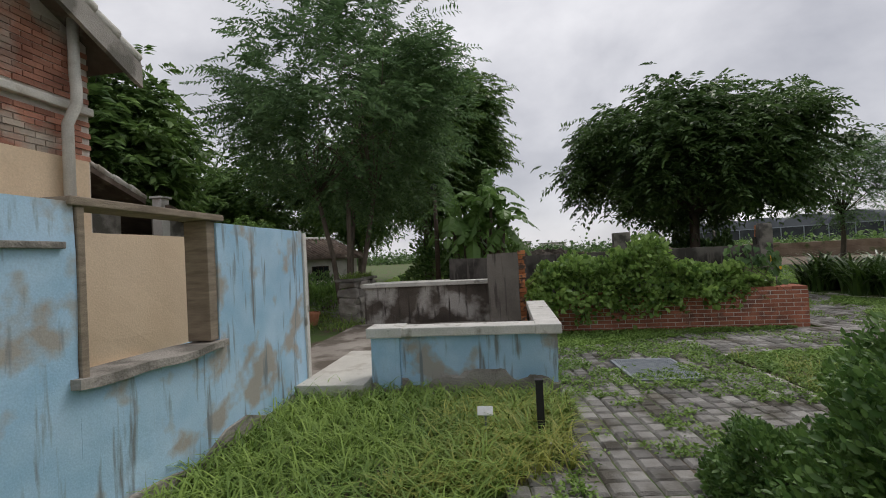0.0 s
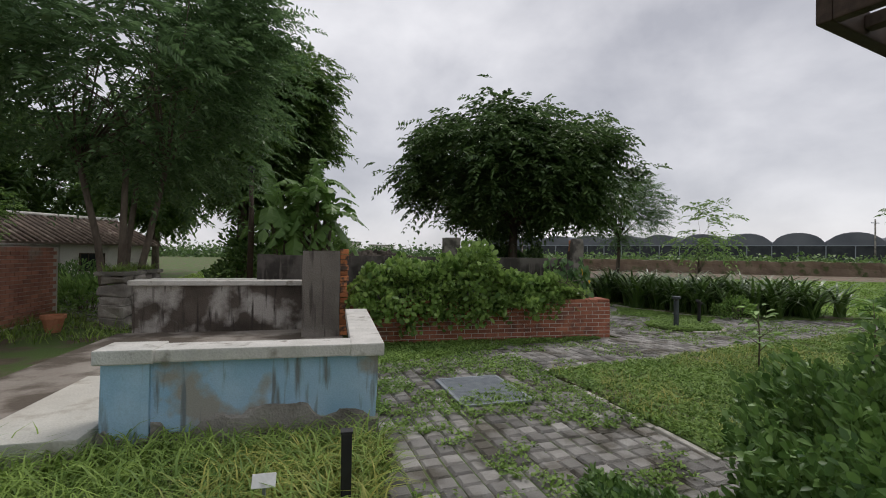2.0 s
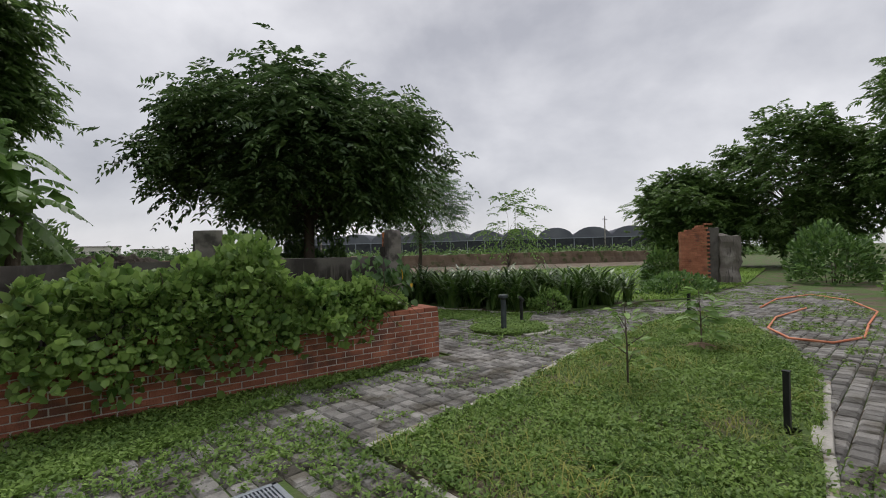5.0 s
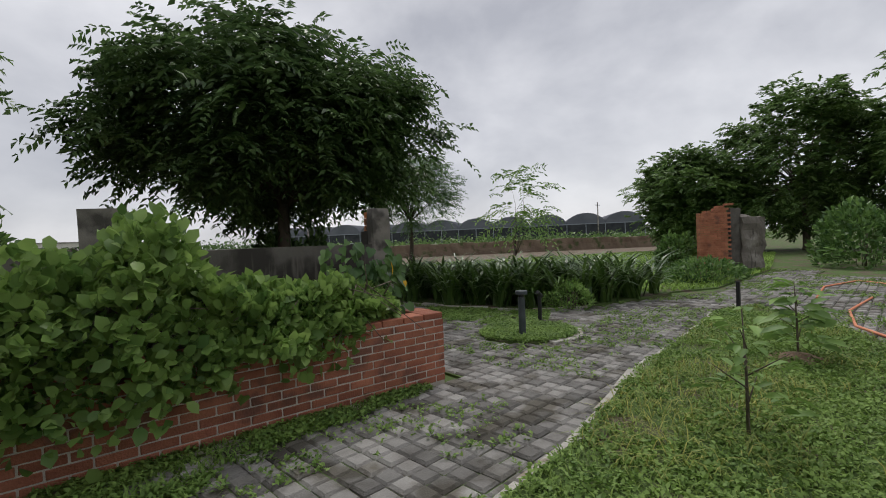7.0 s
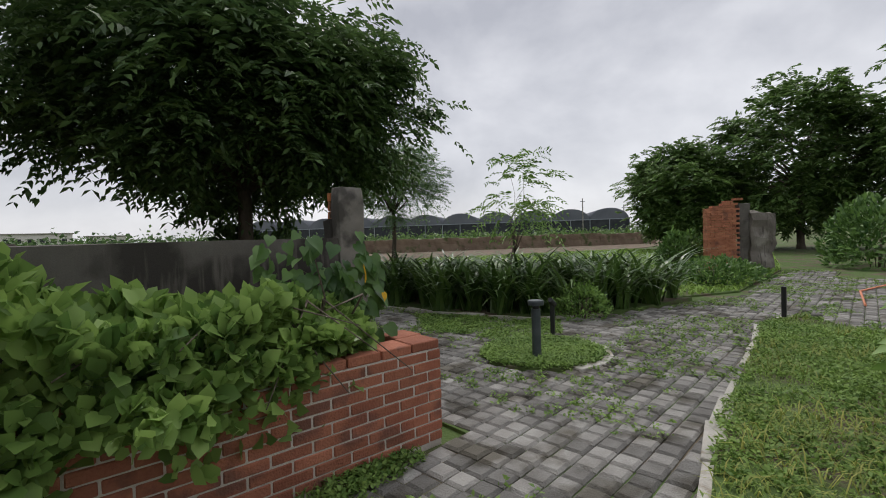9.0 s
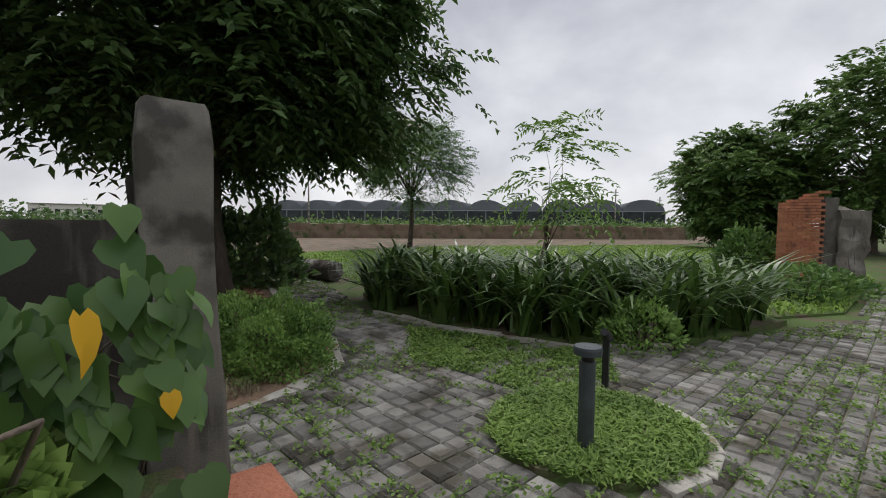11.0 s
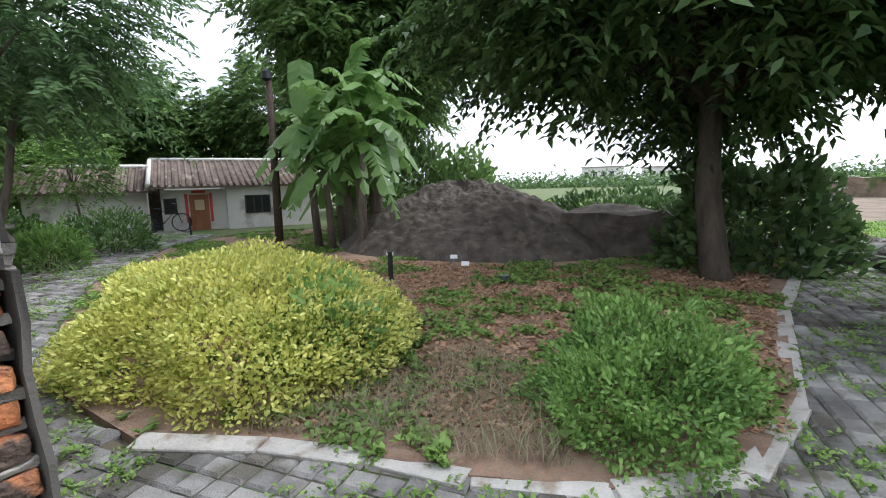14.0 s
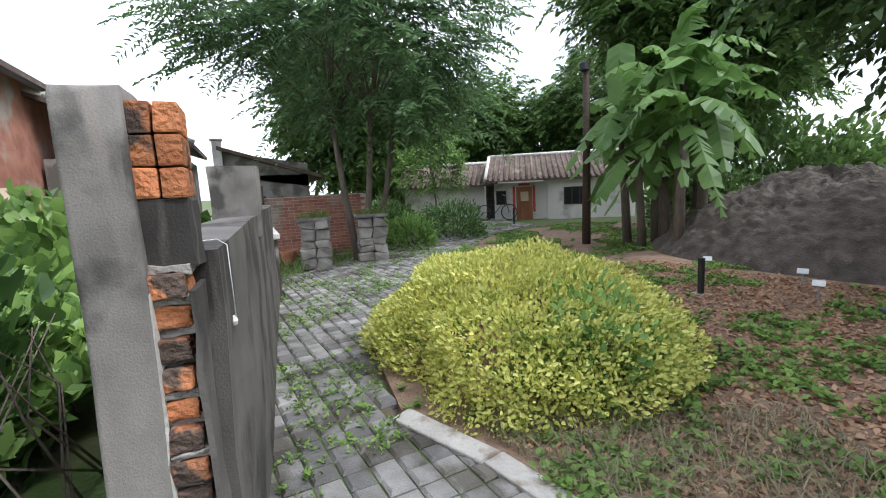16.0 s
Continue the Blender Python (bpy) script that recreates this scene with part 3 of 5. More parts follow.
for s, y0, y1 in ((1, HC + 0.4, 1.5), (-1, -4.6, 1.5)):
    bm = bmesh.new()
    ztop, zlow = rake(1.5), rake(1.5) - 0.5 * abs(y1 - y0)
    for x0, x1, dz, t in ((-9.5, HX + 0.42, 0.02, 0.12),):
        v = [bm.verts.new(p) for p in ((x0, y0, zlow + dz), (x1, y0, zlow + dz), (x1, y1, ztop + dz), (x0, y1, ztop + dz), (x0, y0, zlow + dz + t), (x1, y0, zlow + dz + t), (x1, y1, ztop + dz + t), (x0, y1, ztop + dz + t))]
        for f in ((0, 1, 2, 3), (4, 5, 6, 7), (0, 1, 5, 4), (1, 2, 6, 5), (2, 3, 7, 6), (3, 0, 4, 7)):
            bm.faces.new([v[i] for i in f])
    part("roof", bm, M_TILE, house, "grey tiled roof slope with overhang")
    n = 22
    for k in range(n):
        u0, u1 = k / n, (k + 1.15) / n
        ya, yb = y0 + (y1 - y0) * u0, y0 + (y1 - y0) * min(1, u1)
        za, zb = zlow + (ztop - zlow) * u0 + 0.14, zlow + (ztop - zlow) * min(1, u1) + 0.14
        part("edge_tile", tube_bm([(HX + 0.36, ya, za + 0.03), (HX + 0.36, yb, zb)], [0.09, 0.075], 8), M_SLAB, house)
    bm = bmesh.new()
    v = [bm.verts.new(p) for p in ((HX + 0.38, y0, zlow - 0.22), (HX + 0.44, y0, zlow - 0.22), (HX + 0.44, y1, ztop - 0.22), (HX + 0.38, y1, ztop - 0.22), (HX + 0.38, y0, zlow + 0.08), (HX + 0.44, y0, zlow + 0.08), (HX + 0.44, y1, ztop + 0.08), (HX + 0.38, y1, ztop + 0.08))]
    for f in ((0, 1, 2, 3), (4, 5, 6, 7), (0, 1, 5, 4), (1, 2, 6, 5), (2, 3, 7, 6), (3, 0, 4, 7)):
        bm.faces.new([v[i] for i in f])
    part("bargeboard", bm, M_RENDER, house, "grey cement bargeboard")
part("drainpipe", tube_bm([(HX + 0.12, 8.02, 4.5), (HX + 0.12, 8.02, 3.85), (HX + 0.2, 7.96, 3.65), (HX + 0.2, 7.96, 3.45), (HX + 0.13, 7.9, 3.2), (HX + 0.13, 7.9, 0.3)], [0.06] * 6, 10), M_SLAB, house, "pale plastic drainpipe")



def sloped(bm, x0, x1, y0, z0, y1, z1, t):
    """A slab whose top and bottom slope along y."""
    v = [bm.verts.new(p) for p in ((x0, y0, z0), (x1, y0, z0), (x1, y1, z1), (x0, y1, z1), (x0, y0, z0 + t), (x1, y0, z0 + t), (x1, y1, z1 + t), (x0, y1, z1 + t))]
    for f in ((0, 1, 2, 3), (4, 5, 6, 7), (0, 1, 5, 4), (1, 2, 6, 5), (2, 3, 7, 6), (3, 0, 4, 7)):
        bm.faces.new([v[i] for i in f])
    return bm


annex = empty("annex", -5.5, 11, 0, label="low grey-plastered annex with a sloping tiled roof", category="house")
annex.matrix_basis = Matrix()
part("wall", box_bm(-9, 8.4, -0.1, -5.3, 11.2, 2.6), M_RENDER, annex)
part("roof", sloped(bmesh.new(), -9.3, -5.0, 8.3, 3.95, 11.5, 2.78, 0.12), M_TILE, annex)
for k in range(9):
    part("edge_tile", tube_bm([(-5.06, 8.3 + k * 0.356, 4.11 - k * 0.13), (-5.06, 8.68 + k * 0.356, 3.95 - k * 0.13)], [0.085, 0.07], 8), M_SLAB, annex)
part("doorway", box_bm(-5.3, 10.2, 0.0, -5.26, 10.8, 2.0), M_DARKWOOD, annex, "dark timber doorway")
shed = empty("plastered_shed", -5.4, 13, 0, label="pale plastered shed with a sloping cement verge", category="shed")
shed.matrix_basis = Matrix()
part("wall", box_bm(-8.5, 12.1, -0.1, -5.15, 14.2, 2.05), M_RENDER, shed)
part("gable_top", sloped(bmesh.new(), -5.4, -5.15, 12.1, 2.06, 14.2, 1.72, 0.62), M_RENDER, shed)
part("corner_post", box_bm(-5.2, 11.9, -0.1, -4.98, 12.12, 2.95, bevel=0.012), M_WHITEP, shed, "pale grey corner post")
part("post_cap", box_bm(-5.24, 11.86, 2.95, -4.94, 12.16, 3.0, bevel=0.012), M_CAP, shed)
part("roof", sloped(bmesh.new(), -8.8, -4.85, 12.0, 2.72, 14.6, 1.9, 0.09), M_TILE, shed)
part("beige_patch", box_bm(-5.152, 12.25, 0.2, -5.13, 12.75, 1.75), M_BEIGE, shed, "beige painted patch")
# the wall is uncut; this flat dark panel paints an opening's shaded inside
part("dark_opening", box_bm(-5.152, 12.8, 0.3, -5.125, 13.05, 1.5), M_DARKWOOD, shed)
stub = wall_block("wall_stub", -3.6, 12.3, -0.1, -3.3, 12.95, 1.75, M_GREYWALL, label="grey cement wall stub before the shed", category="wall", wobble=0.03)

inner = empty("wall_beige", -2.1, 7.7, 0, label="smooth beige partition wall with a light blue dado", category="wall", kind="structure")
inner.matrix_basis = Matrix()
wall_block("partition", -2.24, 6.3, -0.1, -2.0, 9.0, 1.86, M_BEIGE, inner, wobble=0.02)
part("pier", box_bm(-1.995, 6.3, -0.1, -1.9, 6.9, 1.95, bevel=0.012), M_BEIGE, inner)
part("dado", box_bm(-1.998, 7.9, -0.1, -1.982, 9.0, 0.5), M_BLUE, inner, "light blue painted dado")
part("hatch_frame", box_bm(-1.998, 7.1, 0.05, -1.95, 7.86, 0.52, bevel=0.01), M_BEIGE, inner, "beige framed wall niche")
part("vent_box", box_bm(-1.95, 7.55, 0.3, -1.9, 7.78, 0.44, bevel=0.01), M_BLACK, inner)
part("meter_box", box_bm(-1.95, 7.2, 0.1, -1.8, 7.5, 0.45, bevel=0.015), M_STEEL, inner, "grey metal meter box")
part("warning_label", box_bm(-1.95, 7.58, 0.14, -1.944, 7.76, 0.25), M_RED, inner, "small red notice")

# ---- trough pen ----
wall_block("slab_floor", -0.9, 7.98, -0.1, 2.35, 12.0, 0.17, M_FLOOR, label="stained old concrete floor slab", category="floor", wobble=0.008)
tagged(part("threshold", box_bm(-0.1, 7.7, -0.05, 0.62, 9.4, 0.185, bevel=0.01), M_SLAB, None), "pale concrete threshold slab", "step", kind="structure")
pen = empty("pen_wall", 0.6, 7.9, 0, label="waist-low peeling blue pen wall with a pale cement cap", category="low wall", kind="structure")
pen.matrix_basis = Matrix()
wall_block("front_wall", 0.96, 7.94, -0.1, 2.57, 8.1, 0.62, M_BLUE, pen)
wall_block("end_pier", 0.66, 7.9, -0.1, 0.96, 8.14, 0.62, M_BLUE, pen)
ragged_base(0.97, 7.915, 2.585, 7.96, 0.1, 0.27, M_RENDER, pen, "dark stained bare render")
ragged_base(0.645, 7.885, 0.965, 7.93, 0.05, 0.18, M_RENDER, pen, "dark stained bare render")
wall_block("side_wall", 2.41, 8.1, -0.1, 2.57, 10.05, 0.62, M_BLUE, pen)
for b in ((0.62, 7.85, 0.62, 1.0, 8.18, 0.725), (0.99, 7.88, 0.622, 2.38, 8.15, 0.715), (2.36, 7.86, 0.62, 2.62, 10.1, 0.72)):
    bm = bmesh.new()
    add_box(bm, *b, bevel=0.012)
    part("cap", bm, M_CAP, pen)
trough = empty("floor_channel", 1.4, 9.2, 0.17, label="low pale concrete feeding channel on the slab", category="trough")
for b in ((-1.1, 0, 0, 0.5, 0.12, 0.1), (-1.1, 0.42, 0, 0.5, 0.54, 0.1)):
    part("channel_side", box_bm(*b, bevel=0.02), M_CAP, trough)

# ---- dark basin wall and the cement screen ----
basin = empty("basin_wall", 0, 12, 0, label="black-stained cement basin wall with a pale coping", category="low wall", kind="structure")
basin.matrix_basis = Matrix()
wall_block("front_wall", -0.72, 12.0, 0.0, 1.76, 12.18, 0.88, M_BLACKWALL, basin)
part("coping", box_bm(-0.78, 11.95, 0.88, 1.76, 12.24, 0.96, bevel=0.015), M_CAP, basin)
wall_block("side_wall", -0.72, 12.18, 0.0, -0.54, 12.78, 0.86, M_BLACKWALL, basin)
screen = empty("cement_screen", 2, 11.4, 0, label="tall grey cement screen with a bare brick edge", category="wall", kind="structure")
screen.matrix_basis = Matrix()
wall_block("panel", 1.76, 11.3, 0.0, 2.3, 12.0, 1.44, M_SCREEN, screen, wobble=0.015)
for k in range(16):
    part("brick", box_bm(2.3, 11.36 + rng.uniform(-0.01, 0.01), 0.17 + k * 0.082, 2.41 + rng.uniform(-0.01, 0.02), 11.6, 0.242 + k * 0.082, bevel=0.006), M_BRICKO, screen)

wall_block("rear_wall", -0.72, 12.78, 0.0, 0.9, 12.94, 0.86, M_BLACKWALL, basin)
part("rear_coping", box_bm(-0.78, 12.74, 0.86, 0.94, 12.98, 0.94, bevel=0.015), M_CAP, basin)

# ---- planter wall, pillar and planter ----
wallp = empty("garden_wall", 6.66, 12.365, 0, -4, label="shoulder-high weathered dark cement wall with posts", category="wall", kind="structure")
wall_block("panel", -5.75, -0.12, -0.1, 0.0, 0.13, 1.36, M_GREYWALL, wallp, wobble=0.025)
wall_block("post", -2.5, -0.17, 1.2, -2.2, 0.15, 1.72, M_PILLAR, wallp, wobble=0.02)
PX0, PX1, PY0, PY1 = 6.655, 6.87, 12.235, 12.36   # the rendered shaft in plan
pillar = empty("gate_pillar", 0, 0, 0, label="tall leaning cement-rendered pillar with broken brick flank", category="pillar", kind="structure")
bm = bmesh.new()
add_box(bm, PX0, PY0, -0.1, PX1, PY1, 1.74, cuts=14)
for v in bm.verts:
    u = max(0.0, min(1.0, v.co.z / 1.74))
    rim = min(abs(v.co.x - PX0), abs(v.co.x - PX1)) < 1e-4
    v.co += noise.noise_vector(v.co * 2.1) * 0.012 + noise.noise_vector(v.co * 9.0) * 0.005
    if v.co.x > PX1 - 0.03:
        v.co.x += 0.07 * (1 - u) ** 2
    if rim:
        v.co.z -= 0.035 * max(0.0, u - 0.9) * 10 * abs(noise.noise(v.co * 6)) if u > 0.9 else 0.0
    if u > 0.93:
        k = (u - 0.93) / 0.07
        v.co.x = v.co.x + (0.5 * (PX0 + PX1) - v.co.x) * 0.14 * k * k
shaft = part("shaft", bm, M_PILLAR, pillar, "rough grey cement render")
shaft.data.polygons.foreach_set("use_smooth", [True] * len(shaft.data.polygons))
bm = bmesh.new()
add_box(bm, PX0 - 0.02, PY1 - 0.01, 1.33, PX1 - 0.045, PY1 + 0.105, 1.5, cuts=8)
for v in bm.verts:
    v.co += noise.noise_vector(v.co * 8) * 0.016
part("rear_render", bm, M_GREYWALL, pillar, "cracked dark cement above the bricks")
for row in range(3):
    z = 1.5 + row * 0.074
    for q in range(2):
        bm = box_bm(PX0 + 0.02, PY1 - 0.005 + q * 0.058, z, PX1 - 0.03 - rng.uniform(0, 0.012), PY1 + 0.048 + q * 0.058, z + 0.07, bevel=0.006)
        for v in bm.verts:
            v.co += noise.noise_vector(v.co * 16) * 0.005
        part("brick", bm, M_BRICKO, pillar)
for k in range(18):
    z = -0.02 + k * 0.0755
    lift = 0.07 * (1 - z / 1.74) ** 2
    bm = box_bm(PX0 + 0.03, PY1 - 0.004, z, PX1 + lift - rng.uniform(0.012, 0.05), PY1 + 0.085 - rng.uniform(0, 0.012), z + 0.057, bevel=0.009)
    bmesh.ops.subdivide_edges(bm, edges=bm.edges[:], cuts=2, use_grid_fill=True)
    for v in bm.verts:
        v.co += noise.noise_vector(v.co * 22) * 0.011 + noise.noise_vector(v.co * 60) * 0.004
    part("brick", bm, M_BRICKO, pillar)
    bm = box_bm(PX0 + 0.03, PY1 - 0.002, z + 0.056, PX1 + lift - rng.uniform(0.03, 0.06), PY1 + 0.09, z + 0.078, bevel=0.004)
    bmesh.ops.subdivide_edges(bm, edges=bm.edges[:], cuts=2, use_grid_fill=True)
    for v in bm.verts:
        v.co += noise.noise_vector(v.co * 30) * 0.012
    part("mortar_bed", bm, M_RENDER, pillar)
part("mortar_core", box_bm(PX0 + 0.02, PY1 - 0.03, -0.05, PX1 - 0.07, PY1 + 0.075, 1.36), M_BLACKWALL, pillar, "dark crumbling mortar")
for yy, w in ((PY1 - 0.006, 0.012), (PY1 + 0.088, 0.014)):
    bm = bmesh.new()
    add_box(bm, PX0 + 0.05, yy, -0.05, PX1 - 0.006, yy + w, 1.28, cuts=12)
    for v in bm.verts:
        u = max(0.0, min(1.0, v.co.z / 1.74))
        if v.co.x > PX1 - 0.03:
            v.co.x += 0.07 * (1 - u) ** 2
        v.co += noise.noise_vector(v.co * 9) * 0.012
    part("render_lip", bm, M_SLAB if w < 0.013 else M_GREYWALL, pillar, "broken edge of the render")
cord = empty("hanging_cord", 6.5, 12.515, 1.12, label="white cord with a shell hanging on the wall", category="ornament")
part("cord", tube_bm([(0.02, -0.16, 0.245), (0.01, -0.02, 0.25), (0.0, 0.005, 0.23), (0, 0.008, 0.0)], [0.0018] * 4, 5), M_WHITE, cord)
bm = lathe_bm([(0.003, -0.03), (0.011, -0.025), (0.014, -0.012), (0.008, 0.0), (0.003, 0.005)], 10)
part("shell", bm, M_CAP, cord)

planter = empty("brick_planter", 4.7, 11.5, 0, label="long red brick planter overgrown with vines", category="planter", kind="structure")
planter.matrix_basis = Matrix()
part("core", box_bm(2.45, 11.4165, -0.1, 6.905, 11.62, 0.61), M_MORTAR, planter, "recessed mortar")
part("end_core", box_bm(6.75, 11.62, -0.1, 6.905, 11.95, 0.605), M_MORTAR, planter)
part("soil", box_bm(2.45, 11.62, 0.0, 6.75, 12.2, 0.56), M_EARTH, planter, "dark planting soil")

# ---- grating ----
grate = empty("drain_grating", 3.73, 8.82, 0.0, 4, label="galvanised steel drain grating set in the paving", category="grating")
for b in ((-0.37, -0.47, 0.0, -0.335, 0.47, 0.03), (0.335, -0.47, 0.0, 0.37, 0.47, 0.03), (-0.37, -0.47, 0.0, 0.37, -0.44, 0.03), (-0.37, 0.44, 0.0, 0.37, 0.47, 0.03)):
    part("frame_bar", box_bm(*b, bevel=0.003), M_STEEL, grate)
for k in range(30):
    x = -0.3225 + k * 0.0222
    part("bar", box_bm(x - 0.0055, -0.44, 0.0, x + 0.0055, 0.44, 0.027), M_STEEL, grate)
for k in range(9):
    y = -0.4 + k * 0.1
    part("cross_bar", box_bm(-0.335, y - 0.005, 0.014, 0.335, y + 0.005, 0.024), M_STEEL, grate)
# no hollow below: a thin black sheet paints the shade under the bars
part("pit", box_bm(-0.335, -0.44, -0.008, 0.335, 0.44, 0.001), M_BLACK, grate)

# ---- bollards, lights, signs ----
def bollard(x, y, h, label, w=0.055):
    b = empty("bollard", x, y, 0, label=label, category="bollard", group="black bollards by the paths")
    part("post", box_bm(-w / 2, -w / 2, -0.05, w / 2, w / 2, h, bevel=0.004), M_BLACK, b)
    part("cap", box_bm(-w / 2 - 0.004, -w / 2 - 0.004, h, w / 2 + 0.004, w / 2 + 0.004, h + 0.012, bevel=0.003), M_BLACK, b)
    part("footing", box_bm(-0.1, -0.08, -0.05, 0.1, 0.08, 0.03, bevel=0.01), M_KERB, b, "small cement footing")
    return b


bollard(2.31, 6.75, 0.47, "slim black metal bollard in the long grass")
bollard(7.25, 7.6, 0.46, "slim black metal bollard on the lawn edge", 0.042)
bollard(12.95, 10.85, 0.46, "slim black metal bollard at the lawn tip")
bollard(4.18, 17.63, 0.46, "slim black metal bollard in the mulch bed")
bollard(-6.4, 21.5, 0.6, "slim black metal bollard in the house yard")

light = empty("path_light", 8.85, 12.11, 0, label="dark grey round bollard path light", category="path light")
part("stem", lathe_bm([(0.048, -0.05), (0.048, 0.55)], 18), M_LAMPGREY, light)
part("neck", lathe_bm([(0.036, 0.55), (0.036, 0.59)], 18), M_BLACK, light)
part("head", lathe_bm([(0.04, 0.585), (0.082, 0.592), (0.085, 0.625), (0.08, 0.64), (0.0015, 0.643)], 22), M_LAMPGREY, light, "flat round cap")
spot = empty("spot_light", 9.85, 12.62, 0, 20, label="small black garden spotlight on a stake", category="garden light")
part("stake", box_bm(-0.025, -0.025, -0.05, 0.025, 0.025, 0.42, bevel=0.004), M_BLACK, spot)
part("head", tube_bm([(-0.09, 0, 0.5), (0.05, 0, 0.42)], [0.03, 0.045], 10), M_BLACK, spot)


def plant_sign(x, y, rz):
    s = empty("plant_sign", x, y, 0, rz, label="small white plant label on a stake", category="sign", group="white plant labels")
    part("stake", box_bm(-0.008, -0.005, -0.05, 0.008, 0.005, 0.2), M_STEEL, s)
    bm = box_bm(-0.06, -0.006, -0.036, 0.06, 0.006, 0.036, bevel=0.003)
    bmesh.ops.rotate(bm, verts=bm.verts, cent=(0, 0, 0), matrix=Matrix.Rotation(radians(-35), 3, "X"))
    bmesh.ops.translate(bm, verts=bm.verts, vec=(0, -0.01, 0.22))
    part("board", bm, M_WHITE, s)


for x, y, r in ((1.89, 6.83, 0), (5.07, 18.35, 20), (3.3, 18.9, 30), (4.6, 18.9, 25)):
    plant_sign(x, y, r)
lowlamp = empty("ground_light", 5.8, 18.1, 0, label="small brass-topped ground light in the mulch", category="garden light")
part("body", lathe_bm([(0.05, -0.03), (0.05, 0.1), (0.07, 0.105), (0.07, 0.13), (0.002, 0.14)], 14), M_LAMPGREY, lowlamp)

# ---- pergola ----
perg = empty("pergola", 4.22, 5.8, 0.0, 14, label="dark-stained timber pergola with slatted roof", category="pergola")
part("fascia", box_bm(0.0, -0.06, 2.42, 6.2, 0.0, 2.54, bevel=0.008), M_DARKWOOD, perg)
part("end_fascia", box_bm(0.0, -3.4, 2.42, 0.06, -0.06, 2.54, bevel=0.008), M_DARKWOOD, perg)
part("beam", box_bm(0.35, -0.62, 2.2, 6.2, -0.5, 2.42, bevel=0.01), M_DARKWOOD, perg)
part("beam", box_bm(0.35, -3.1, 2.2, 6.2, -2.98, 2.42, bevel=0.01), M_DARKWOOD, perg)
for k in range(21):
    part("slat", box_bm(0.28 + k * 0.28, -3.4, 2.45, 0.35 + k * 0.28, -0.06, 2.51, bevel=0.006), M_DARKWOOD, perg)
for x in (1.2, 3.3, 5.9):
    for y in (-0.56, -3.04):
        part("post", box_bm(x - 0.07, y - 0.07, -0.05, x + 0.07, y + 0.07, 2.2, bevel=0.008), M_DARKWOOD, perg)
        part("bracket", tube_bm([(x - 0.55, y, 2.18), (x - 0.06, y, 1.75)], [0.06, 0.06], 4), M_DARKWOOD, perg)

# ---- red brick ruin in the distance ----
ruin = empty("brick_ruin", 20.5, 14.5, 0, -40, label="ruined red brick wall stub with cement faces", category="ruin")
for row in range(30):
    n_b = 4 if row < 26 else 4 - (row - 25)
    for k in range(max(n_b, 1)):
        z = row * 0.075
        x = k * 0.23 + (0.11 if row % 2 else 0) + (0.0 if row < 26 else (4 - n_b) * 0.2)
        part("brick", box_bm(x, -0.1, z, x + 0.22, 0.12 + rng.uniform(0, 0.02), z + 0.068), M_BRICKR, ruin)
    if row % 2 and row < 26:
        part("brick", box_bm(0.0, -0.1, row * 0.075, 0.1, 0.125, row * 0.075 + 0.068), M_BRICKR, ruin)
bm = bmesh.new()
add_box(bm, 1.06, 0.0, 0, 1.4, 0.14, 2.1, cuts=5, wobble=0.06)
part("cement_face", bm, M_GREYWALL, ruin)
bm = bmesh.new()
add_box(bm, 1.4, -0.1, 0, 2.1, 0.2, 1.8, cuts=6, wobble=0.12)
part("stub", bm, M_SCREEN, ruin)


